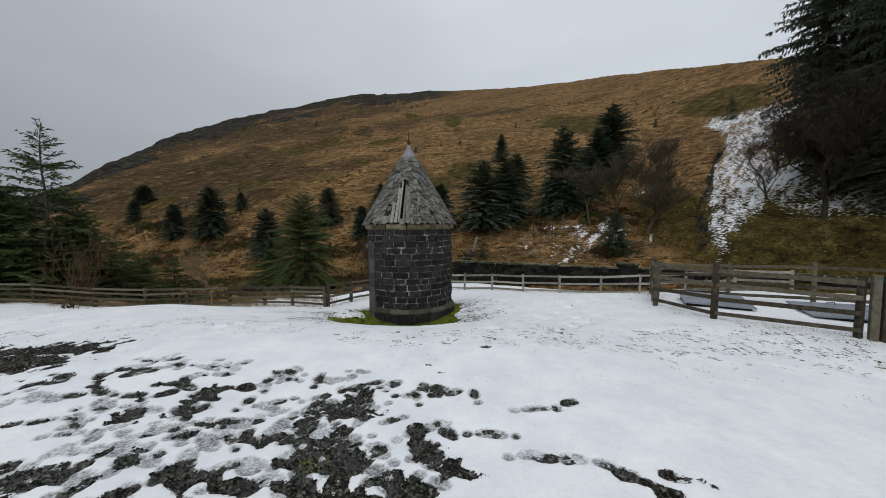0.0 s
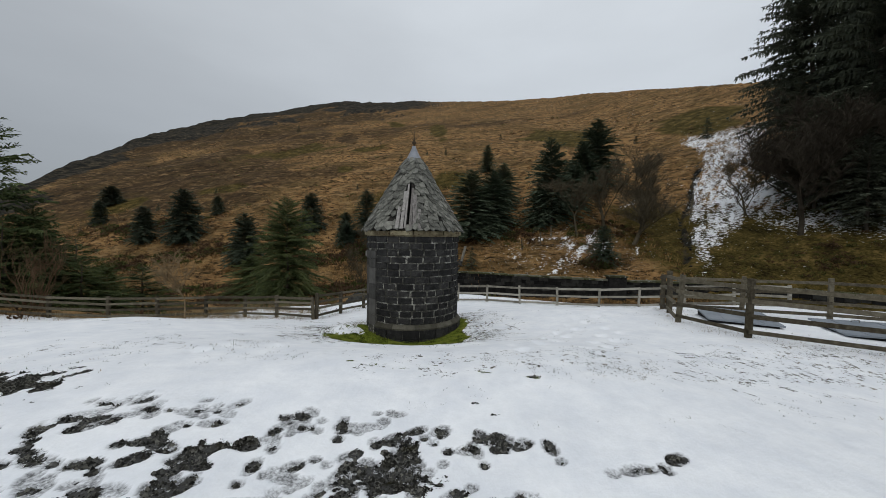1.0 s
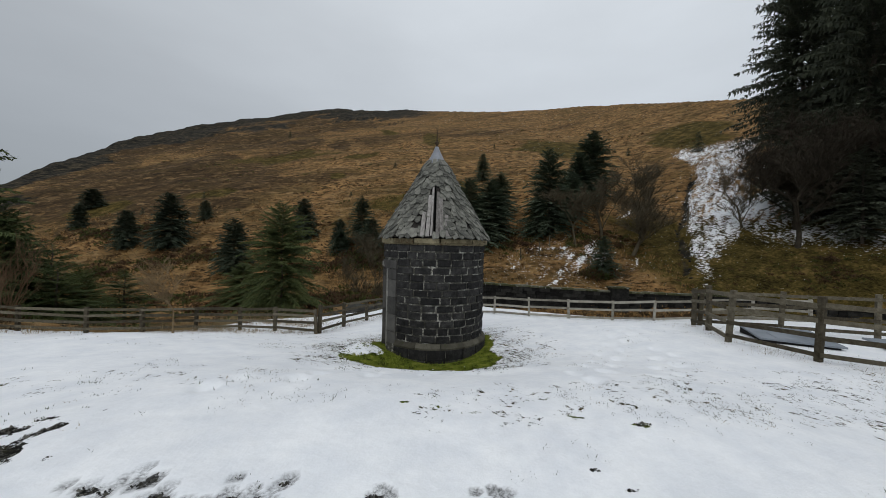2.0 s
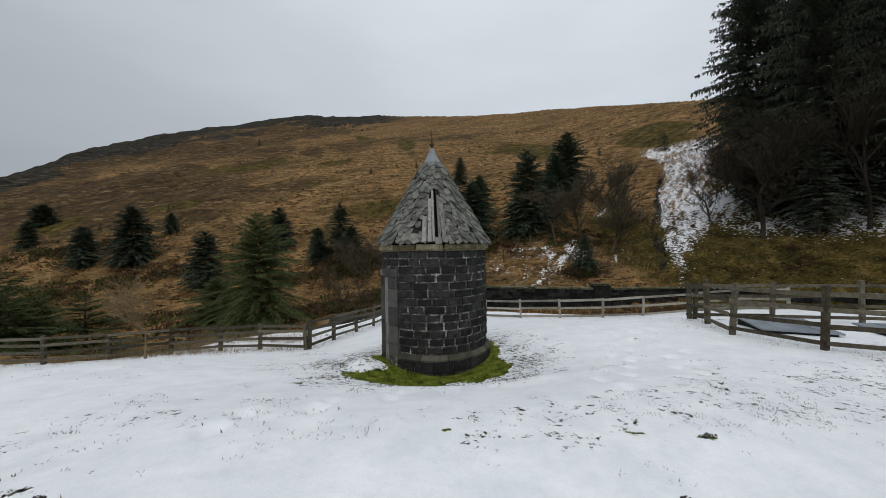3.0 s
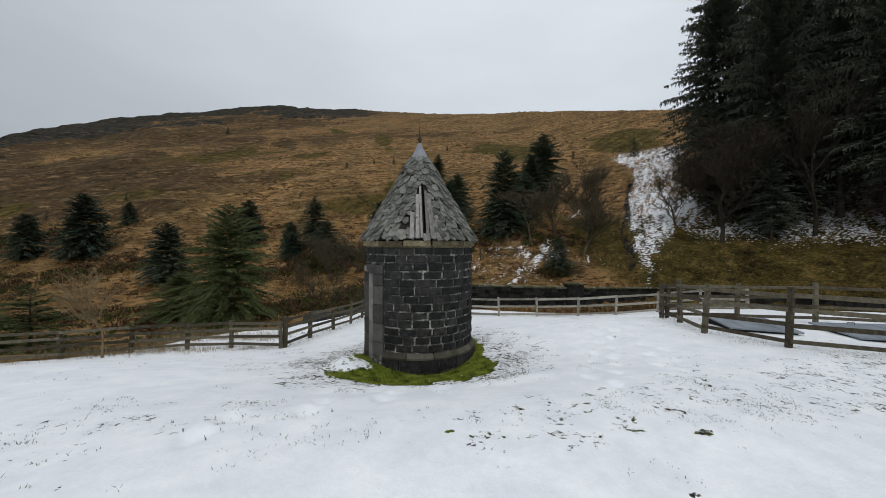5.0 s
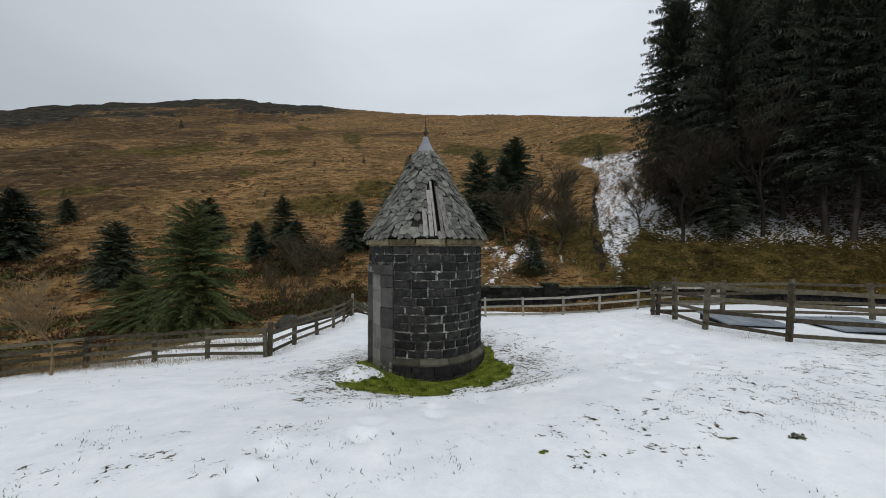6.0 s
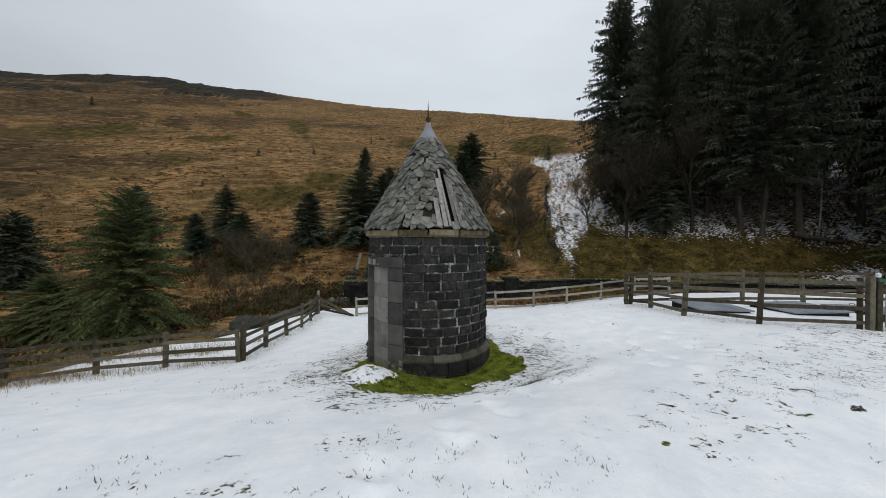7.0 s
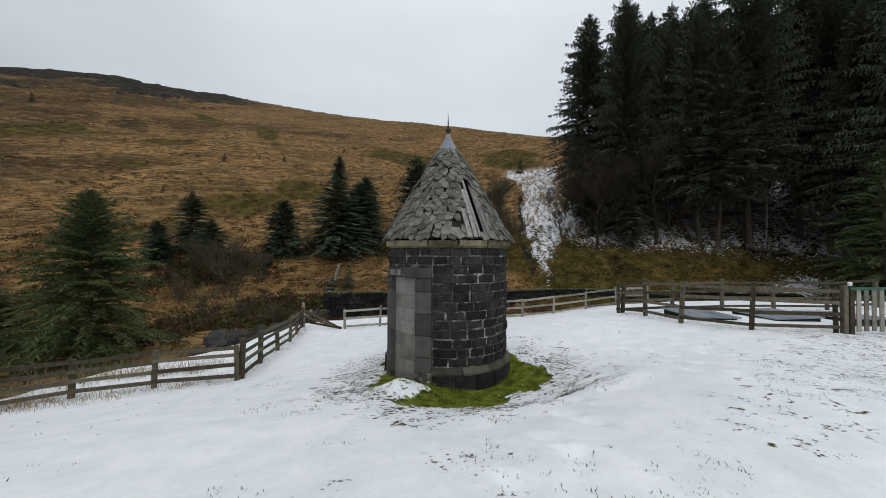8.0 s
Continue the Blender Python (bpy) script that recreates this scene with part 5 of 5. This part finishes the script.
SPRUCE_NEAR = spruce_meshes(6.2, 4.0, 11, M_NEEDLE, 0.02, 0.22, 11, 0.085, 0.32, 0.35, True, 0.06, 0.72)
SPRUCE_DENSE = [spruce_meshes(5.0, 2.2, 20 + i, M_NEEDLE_BLUE, 0.01, 0.16, 12, 0.14, 0.4, 0.3, False, 0.17, 0.52) for i in range(2)]
SPRUCE_TALL = [spruce_meshes(9.0, 3.3, 30 + i, M_NEEDLE_TALL, 0.02, 0.25, 12, 0.17, 0.5, 0.42, False, 0.15, 0.66) for i in range(2)]
SPRUCE_SMALL = spruce_meshes(2.0, 0.75, 40, M_NEEDLE_BLUE, 0.02, 0.14, 7, 0.12, 0.25, 0.2, False)
SPRUCE_OPEN = spruce_meshes(8.0, 3.3, 45, M_NEEDLE, 0.02, 0.38, 7, 0.13, 0.42, 0.3, True, 0.08)
SPRUCE_FOREST = [spruce_meshes(26.0, 6.0, 50 + i, M_NEEDLE_DARK, 0.22, 0.42, 11, 0.22, 0.55, 0.4, False, 0.17, 0.66, True, 0.0095) for i in range(3)]

SPRUCE_EDGE = spruce_meshes(12.0, 4.0, 57, M_NEEDLE_DARK, 0.1, 0.4, 9, 0.26, 0.7, 0.45, False, 0.16, 0.7)
conifer(SPRUCE_NEAR, -9.7, 22.2, 1.1, 20, "broad dark green spruce behind the field fence", "valley spruces", 0.15, 0.92)
for x, y, h, kind in ((-34.1, 47.2, 6.9, 0), (-21.3, 38.3, 5.5, 1), (-40.5, 48.2, 4.9, 0), (-16.5, 45.1, 5.0, 1), (-55, 57.1, 3.8, 0), (-35.3, 55.9, 3.0, 1), (-11.3, 42.3, 3.3, 1), (-1.4, 39.8, 5.2, 0)):
    conifer(SPRUCE_DENSE[kind], x, y, h / 5.0, x * 37 % 360, "young blue-green spruce on the open hillside", "hillside spruces")
conifer(SPRUCE_DENSE[0], -64.1, 68.8, 0.75, 10, "low rounded dark bush on the hillside", "hillside spruces", 0.2, 1.25)
for x, y, h, kind, wide in ((-8.8, 42.6, 5.6, 0, 1.1), (8.5, 60, 4.8, 1, 1.1), (8.4, 45.2, 6.0, 0, 1.4), (3.4, 38.6, 7.6, 1, 1.6), (6.2, 39.6, 6.8, 0, 1.55), (4.9, 39.0, 5.2, 1, 1.5), (12.9, 39.2, 9.3, 1, 1.2), (21.6, 47.2, 9.2, 0, 1.3), (19.0, 45.0, 6.8, 1, 1.3), (16.2, 41.5, 5.8, 0, 1.3), (14.4, 30.2, 3.4, 1, 1.3), (11.2, 38.4, 4.6, 0, 1.4), (-7.0, 40.0, 3.6, 1, 1.7), (-10.8, 40.5, 2.8, 0, 1.7)):
    conifer(SPRUCE_TALL[kind], x, y, h / 9.0, x * 53 % 360, "dark green spruce at the foot of the hill", "hill foot spruces", 0.15, h / 9.0 * wide)
for x, y, h in ((-8.2, 76.7, 1.7), (1.7, 76.9, 1.6), (36.6, 63.4, 1.7), (42.5, 54, 3.4), (-60, 150, 3.0), (-2.5, 78, 1.2), (-48, 60, 1.4), (-42, 66, 1.3), (16.0, 88, 1.5), (3, 32, 2.2), (-14, 60, 1.0)):
    conifer(SPRUCE_SMALL, x, y, h / 2.0, x * 71 % 360, "small young spruce on the hillside", "young spruces")
for x, y, h, wide in ((-18.0, 14.6, 8.2, 0.9), (-20.5, 14.5, 6.5, 1.0), (-16.9, 16.6, 4.4, 0.8), (-19.6, 17.5, 5.6, 1.0), (-22.5, 17, 6.0, 1.0), (-16.2, 19.3, 3.4, 0.75), (-23.5, 12.8, 8.0, 1.0), (-17.2, 14.2, 3.6, 0.7), (-15.6, 15.6, 3.0, 0.65), (-18.5, 12.9, 4.5, 0.8), (-21, 12.6, 5.0, 0.8)):
    conifer(SPRUCE_OPEN, x, y, h / 8.0, x * 67 % 360, "open-branched dark spruce beyond the field fence", "fence side spruces", 0.2, wide)
conifer(SPRUCE_NEAR, -14.1, 26.3, 0.52, 140, "small dark spruce beside the stream", "valley spruces", 0.15, 0.75)
for x, y, h in ((-17.4, 15.4, 5.0), (-19.8, 13.6, 5.6), (-21.5, 15.5, 6.5), (-15.9, 17.0, 3.4)):
    conifer(SPRUCE_NEAR, x, y, h / 6.2, x * 91 % 360, "broad dark spruce crowding the field fence", "fence side spruces", 0.2, h / 6.2 * 0.75)
for x, y, h in ((30.5, 8.0, 11.0), (33.5, 4.5, 13.0), (36.5, 9.0, 13.0), (29.5, 3.0, 10.0), (33.0, 0.0, 12.0)):
    conifer(SPRUCE_OPEN, x, y, h / 8.0, x * 91 % 360, "dark spruce with branches to the ground beside the pen field", "pen side spruces", 0.15, h / 8.0 * 0.95)
for k, (x, y, h) in enumerate(((36.2, 31.2, 13), (32.6, 29.6, 9.5), (33.8, 27.2, 11), (34.0, 32.6, 11), (31.6, 25.2, 7.5), (38.5, 29.0, 14), (35.6, 26.4, 11), (41.0, 34.0, 14))):
    conifer(SPRUCE_EDGE, x, y, h / 12.0, 67 * k, "dark spruce with low branches filling the forest edge", "forest edge spruces")
rf = random.Random(23)
FOREST = [(36.9, 34.3), (39.9, 22.5), (37.7, 19.6), (42.5, 10.5), (44.5, 6.5), (46.0, 1.5), (41.5, 3.5), (39.5, 7.5), (48.5, 5.0), (36.6, 28.5), (38.2, 24.5), (37.4, 21.1), (40.3, 17.8), (42.8, 19.0), (45.2, 13.2), (48.0, 9.0), (50.0, 3.5), (42.0, 30.5), (41.0, 26.0), (46.5, 24.0)]
for i in range(7):
    for j in range(3):
        FOREST.append((44.0 + 4.6 * j + 1.2 * i + rf.uniform(-1.3, 1.3), 31.0 - 4.6 * i + 2.8 * j + rf.uniform(-1.5, 1.5)))
for i in range(9):
    FOREST.append((60.0 + rf.uniform(-2, 2), 36.0 - 4.6 * i + rf.uniform(-1, 1)))
for i, (x, y) in enumerate(FOREST):
    h = rf.uniform(0.85, 1.12) * (1.0 if i else 1.05) * (1.1 if y < 18 else 1.0)
    conifer(SPRUCE_FOREST[i % 3], x, y, h, rf.uniform(0, 360), "tall dark plantation spruce with a bare lower trunk", "plantation spruces", 0.2, h * (1.0 if i else 1.14))


def bare_tree(name, h, seed, twigs, bark, label, x, y, lean=(0, 0), spread=0.55, depth=5, stems=1, group="bare trees", thick=0.022, fork=(2, 4), least=0.004, bole=0.42, sway=0.16):
    rng = random.Random(seed)
    wood, fine = Build(), Build()

    def grow(p, d, length, rad, level):
        pts, q, dd = [p], p, d
        for k in range(3):
            dd = (dd + Vector((rng.uniform(-1, 1), rng.uniform(-1, 1), rng.uniform(-0.3, 0.8))) * (sway if level == 0 else 0.16)).normalized()
            q = q + dd * (length / 3)
            pts.append(q)
        tgt = wood if level < 2 else fine
        tgt.tube(pts, [max(least, rad * q) for q in (1, 0.85, 0.7, 0.5)], 6 if level == 0 else (4 if level == 1 else 3))
        if level >= depth:
            return
        for k in range(rng.randint(*fork) + (1 if level > 1 else 0)):
            s = rng.uniform(0.35, 1.0)
            base = pts[min(3, int(s * 3) + 1)] if s > 0.66 else pts[max(1, int(s * 3))]
            a = rng.uniform(0, 6.3)
            side = Vector((math.cos(a), math.sin(a), rng.uniform(0.1, 0.7)))
            nd = (dd * (1 - spread) + side * spread).normalized()
            grow(base, nd, length * rng.uniform(0.55, 0.82), rad * rng.uniform(0.4, 0.6), level + 1)

    for s in range(stems):
        a = 6.283 * s / max(1, stems) + rng.uniform(-0.3, 0.3)
        d = Vector((lean[0] + (0.35 * math.cos(a) if stems > 1 else 0), lean[1] + (0.35 * math.sin(a) if stems > 1 else 0), 1)).normalized()
        grow(Vector((0, 0, -0.3)) + (Vector((math.cos(a), math.sin(a), 0)) * 0.12 if stems > 1 else Vector()), d, h * bole, h * thick * (0.6 if stems > 1 else 1), 0)
    thing = tagged(new(name), label, "tree" if name == "bare_tree" else "bush", group)
    thing.location = (x, y, gz(x, y))
    part("trunk", wood, bark, thing, "", True)
    part("crown", fine, twigs, thing)
    return thing


bare_tree("bare_tree", 9.5, 61, M_TWIG, M_TWIG, "leaning leafless alder above the stream wall", 18.0, 31.8, (0.5, 0.1), 0.5, 6, fork=(3, 4), least=0.01)
bare_tree("bare_tree", 6.0, 62, M_TWIG, M_TWIG, "leafless grey-brown tree among the spruces", 13.9, 34.6, (0.05, 0), 0.5, 6, fork=(3, 3), least=0.011)
bare_tree("bare_tree", 8.0, 63, M_TWIG, M_TWIG, "leafless grey-brown tree among the spruces", 17.0, 35.5, (0.1, 0), 0.5, 6, fork=(3, 3), least=0.011)
bare_tree("bare_tree", 7.5, 64, M_TWIG, M_TWIG, "leafless tree beside the gully", 21.0, 36.0, (0.1, 0), 0.5, 6, fork=(3, 3), least=0.011)
bare_tree("bare_tree", 5.5, 65, M_TWIG, M_TWIG, "leafless tree on the snowy scree", 28.8, 32.0, (-0.05, 0), 0.5, 5, least=0.014)
bare_tree("bare_tree", 9.5, 66, M_TWIG_DARK, M_TWIG_DARK, "dense leafless brown tree at the forest edge", 28.6, 27.0, (0.05, 0.05), 0.55, 6, fork=(3, 4), least=0.014)
bare_tree("bare_tree", 10.5, 67, M_TWIG_DARK, M_TWIG_DARK, "dense leafless brown tree at the forest edge", 32.5, 26.3, (0, 0.05), 0.55, 6, fork=(3, 4), least=0.014)
bare_tree("bare_tree", 10.0, 68, M_TWIG_DARK, M_TWIG_DARK, "dense leafless brown tree at the forest edge", 31.2, 29.5, (0, 0), 0.55, 6, fork=(3, 4), least=0.014)
bare_tree("bare_tree", 13.0, 69, M_TWIG_DARK, M_TWIG_DARK, "tall leafless tree before the plantation", 34.5, 24.0, (0, 0), 0.4, 5, 1, "bare trees", 0.014, least=0.014)
log_build = Build()
log_from, log_to = Vector((38.9, 17.9, gz(38.9, 17.9) + 0.15)), Vector((42.4, 15.5, gz(42.4, 15.5) + 0.2))
log_build.tube([log_from.lerp(log_to, i / 7) + Vector((0, 0, 0.08 * math.sin(2.1 * i))) for i in range(8)], [0.36, 0.27, 0.23, 0.27, 0.19, 0.22, 0.16, 0.1], 8)
tagged(part("fallen_log", log_build, M_BARK, None, "", True), "dark rotting log lying below the plantation", "log")
birch = tagged(new("birch_tree"), "slender birch with pale bark at the forest edge", "tree", "bare trees")
birch.location = (42.6, 17.2, gz(42.6, 17.2))
rb = random.Random(70)
b = Build()
b.tube([Vector((0.12 * math.sin(i * 1.3), 0.1 * math.cos(i * 0.9), -0.3 + 1.45 * i)) for i in range(9)], [0.095 - 0.009 * i for i in range(9)], 7)
part("trunk", b, M_BIRCH, birch, "pale birch trunk", True)
b = Build()
for k in range(60):
    a, z = rb.uniform(0, 6.283), rb.uniform(5.5, 13.0)
    d = Vector((math.cos(a), math.sin(a), rb.uniform(0.5, 1.4))).normalized()
    L = rb.uniform(0.6, 2.0)
    b.tube([Vector((0, 0, z)), Vector((0, 0, z)) + d * L * 0.6, Vector((0, 0, z)) + d * L + Vector((0, 0, -0.15))], [0.022, 0.014, 0.008], 3)
part("crown", b, M_TWIG, birch)
bare_tree("bare_tree", 2.9, 71, M_TWIG_TAN, M_TWIG_TAN, "tan leafless sapling beside the field fence", -9.05, 12.55, (0, 0), 0.5, 4, 1, "bare trees", 0.012, (4, 5), 0.0045, bole=0.36, sway=0.05)
bare_tree("bare_bush", 3.0, 72, M_TWIG_RED, M_TWIG_RED, "russet many-stemmed leafless bush behind the fence", -15.1, 13.3, (0, 0), 0.3, 3, 9, "bare bushes", 0.016)
for k, (x, y, h) in enumerate(((-4.6, 27.5, 2.2), (-6.5, 29, 2.4), (-2.8, 25.5, 1.8), (-11.5, 26, 2.0), (-5.5, 33.5, 3.6), (-3.6, 35.0, 3.4), (-8.5, 34.0, 3.0), (-6.8, 36.8, 3.8), (-4.9, 37.2, 3.6), (-8.0, 38.2, 3.4))):
    bare_tree("bare_bush", h, 80 + k, M_TWIG, M_TWIG, "tangled dark brown leafless bush by the stream", x, y, (0, 0), 0.5, 3, 6, "bare bushes", 0.016, (3, 4), 0.009)
for k, (x, y) in enumerate(((26.2, 35.5), (27.8, 37.4), (29.8, 40.2), (10.2, 34.6), (11.6, 35.6), (8.2, 34.0))):
    b = Build()
    b.box((0, 0, 0.45), (0.1, 0.1, 1.5), None, 0.01)
    ob = part("fence_stake", b, M_FENCE)
    ob.matrix_basis = Matrix.Translation((x, y, gz(x, y))) @ pose(0, 0, 0, 3 - k, k - 2, 20 * k)
    tagged(ob, "old grey wooden fence stake on the slope", "fence stake", "fence stakes")


# ---- small growth ----
def blades(b, x, y, z, n, h, w, spread, rng, lean=0.5):
    for _ in range(n):
        a = rng.uniform(0, 6.283)
        px, py = x + rng.uniform(-spread, spread), y + rng.uniform(-spread, spread)
        l = h * rng.uniform(0.5, 1.2)
        k = lean * rng.uniform(0.2, 1.2) * l
        s, c = math.sin(a) * w / 2, math.cos(a) * w / 2
        b.add(((px - s, py + c, z - 0.02), (px + s, py - c, z - 0.02), (px + math.cos(a) * k, py + math.sin(a) * k, z + l)), ((0, 1, 2),))


def scatter(count, x0, x1, y0, y1, seed, keep):
    r = np.random.default_rng(seed)
    x, y = r.uniform(x0, x1, count), r.uniform(y0, y1, count)
    layers, lift = cover(x, y)
    ok = keep(x, y, layers, r.uniform(0, 1, count))
    return zip(x[ok].tolist(), y[ok].tolist(), (land(x, y) + lift)[ok].tolist())


def growth():
    rng = random.Random(44)
    lawn = Build()
    for x, y, z in scatter(9000, -3.4, 1.6, 6.9, 11.6, 1, lambda x, y, c, u: (c["lawn"] > 0.4) & (c["snow"] < 0.4) & (np.hypot(x - TOWER[0], y - TOWER[1]) > 1.22)):
        blades(lawn, x, y, z, 3, 0.055, 0.007, 0.03, rng, 0.8)
    tagged(part("lawn_grass", lawn, M_LAWN), "short wet green grass round the stone hut", "grass", kind="stuff")
    tuft, dead = Build(), Build()
    for x, y, z in scatter(65000, -8.5, 7.5, 3.2, 11.8, 2, lambda x, y, c, u: (c["lawn"] < 0.5) & (u < c["thin"] * (0.004 + (0.4 + 0.6 * (np.hypot(x - TOWER[0], y - TOWER[1]) < 3.6)) * smooth(0.1, 0.42, fbm(x, y, 0.55, 5, 25))))):
        blades(tuft if rng.random() < 0.94 else dead, x, y, z, 5, 0.013, 0.012, 0.035, rng, 3.2)
    tagged(part("grass_tufts", tuft, M_WISP), "green grass tufts poking through thin snow", "grass", kind="stuff")
    for fx0, fy0, fx1, fy1, n, h in ((-4.5, 12.4, -10.2, 13.3, 260, 0.2), (-7.5, 13.4, -10.2, 13.2, 160, 0.35), (-10.2, 13.0, -20, 11.8, 260, 0.4), (-4.5, 12.2, -2.3, 19.5, 120, 0.13), (-5, 14, -12, 15.5, 420, 0.5), (5.2, 6.7, 4.9, 7.7, 40, 0.05), (5.0, 8.0, 6.1, 10.2, 60, 0.05), (5.3, 6.6, 6.8, 5.7, 40, 0.04), (-0.6, 18.8, 9.5, 14.6, 70, 0.15)):
        for _ in range(n):
            t = rng.random()
            x, y = fx0 + (fx1 - fx0) * t + rng.gauss(0, 0.22), fy0 + (fy1 - fy0) * t + rng.gauss(0, 0.22)
            blades(dead, x, y, gz(x, y), 6, h * rng.uniform(0.4, 1.1), 0.007, 0.12, rng, 1.0)
    tagged(part("dead_grass", dead, M_DEAD), "straw-coloured dead grass along the fences", "grass", kind="stuff")
    moor, heath, gorse = Build(), Build(), Build()
    for x, y, z in scatter(30000, -62, 20, 22, 95, 3, lambda x, y, c, u: (c["snow"] < 0.4) & (c["rock"] < 0.4) & (y > 24 - 0.1 * x) & (u < 18 / (y - 4) * (1 - smooth(34, 72, y)))):
        s = 0.7 + y / 70
        heathery = rng.random()
        layers_h = fbm(np.array([x * 0.5 + y * 0.12]), np.array([y - x * 0.2]), 16, 5, 41)[0]
        near_stream = math.exp(-((y - 29 - 0.1 * x) / 5) ** 2) if x < 2 else 0
        if 0.28 + 0.55 * layers_h + 0.4 * near_stream + 0.3 * (heathery - 0.5) > 0.5:
            bush(heath if rng.random() < 0.8 else gorse, x, y, z, rng.uniform(0.22, 0.5) * (s if y < 45 else 0.8), rng)
        else:
            blades(moor, x, y, z, 9, 0.22 * s, 0.05 * s, 0.24 * s, rng, 1.4)
    # scattered dark clumps higher up the hill
    for x, y, z in scatter(26000, -95, 48, 42, 125, 6, lambda x, y, c, u: (c["snow"] < 0.4) & (c["rock"] < 0.4) & (u < 0.3 * smooth(0.1, 0.45, fbm(x, y * 1.3, 5, 4, 49)) * smooth(0.0, 0.4, fbm(x, y, 25, 3, 48) + 0.25))):
        bush(heath if rng.random() < 0.75 else gorse, x, y, z - 0.1, rng.uniform(0.25, 0.6), rng, 14)
    # thickets along the stream and below the young spruces
    for cx, cy, ax, ay, n, lo, hi in ((-6.5, 38.0, 4.5, 2.2, 330, 0.4, 1.1), (-4.0, 27.5, 5.5, 3.0, 420, 0.3, 0.8), (-13, 26, 5, 3.5, 170, 0.3, 0.7), (-2.0, 31.0, 3.5, 2.0, 160, 0.3, 0.8), (-24, 31, 8, 3, 180, 0.3, 0.8), (-37, 42, 9, 3, 160, 0.4, 0.9), (13.8, 30.0, 1.4, 0.9, 70, 0.4, 1.0), (-14.5, 37, 4, 2, 120, 0.3, 0.8), (-11.5, 15.8, 5, 1.8, 110, 0.15, 0.4), (-17.5, 15.2, 5, 2.4, 110, 0.2, 0.5), (-12, 20, 6, 3, 110, 0.2, 0.5), (-27, 44, 9, 2.5, 160, 0.4, 0.9), (-46, 53, 8, 3, 160, 0.5, 1.0), (-18, 49, 6, 1.5, 90, 0.3, 0.7), (7.5, 38, 4, 3, 130, 0.3, 0.8), (16, 35, 3, 2.5, 120, 0.3, 0.7), (27.3, 23.6, 2.6, 1.4, 110, 0.15, 0.45), (24, 25.5, 7, 2.5, 260, 0.1, 0.3), (31.5, 19, 5, 3, 240, 0.12, 0.35), (19.5, 29.5, 4, 4, 160, 0.1, 0.3)):
        for _ in range(n):
            x, y = cx + rng.gauss(0, 0.5) * ax, cy + rng.gauss(0, 0.5) * ay
            bush(heath if rng.random() < 0.62 else gorse, x, y, gz(x, y) - 0.1, rng.uniform(lo, hi), rng)
    tagged(part("moor_grass", moor, M_TUSSOCK), "tan tussocks of dead moor grass on the hillside", "grass", kind="stuff")
    tagged(part("heather", heath, M_HEATHER), "dark brown heather clumps on the hillside", "heather", kind="stuff")
    tagged(part("gorse", gorse, M_GORSE), "dull green low scrub on the hillside", "scrub", kind="stuff")
    stones = Build()
    for x, y, z in scatter(150000, -6.2, 2.2, 0.9, 4.2, 4, lambda x, y, c, u: (c["snow"] < 0.5) & (u < 0.8)):
        r = rng.uniform(0.004, 0.009) if rng.random() < 0.8 else rng.uniform(0.009, 0.018)
        j = [rng.uniform(0.6, 1.3) for _ in range(6)]
        stones.add(((x + r * j[0], y, z), (x, y + r * j[1], z), (x - r * j[2], y, z), (x, y - r * j[3], z), (x, y, z + r * j[4])), ((0, 1, 4), (1, 2, 4), (2, 3, 4), (3, 0, 4)))
    tagged(part("gravel", stones, M_GRAVEL), "dark wet gravel bared by boots in the snow", "gravel", kind="stuff")


def bush(b, x, y, z, s, rng, leaves=34):
    for _ in range(int(leaves + 0.5 * leaves * rng.random())):
        a, e = rng.uniform(0, 6.283), rng.uniform(0.1, 1.3)
        d = Vector((math.cos(a) * math.cos(e), math.sin(a) * math.cos(e), math.sin(e) * 0.8))
        p = Vector((x, y, z)) + d * s * rng.uniform(0.3, 0.9)
        u = d.cross(Vector((rng.uniform(-1, 1), rng.uniform(-1, 1), rng.uniform(-1, 1)))).normalized() * s * (0.1 if leaves > 20 else 0.22)
        b.add((p - u, p + u, p + d * s * 0.24 + Vector((0, 0, 0.05 * s))), ((0, 1, 2),))


growth()
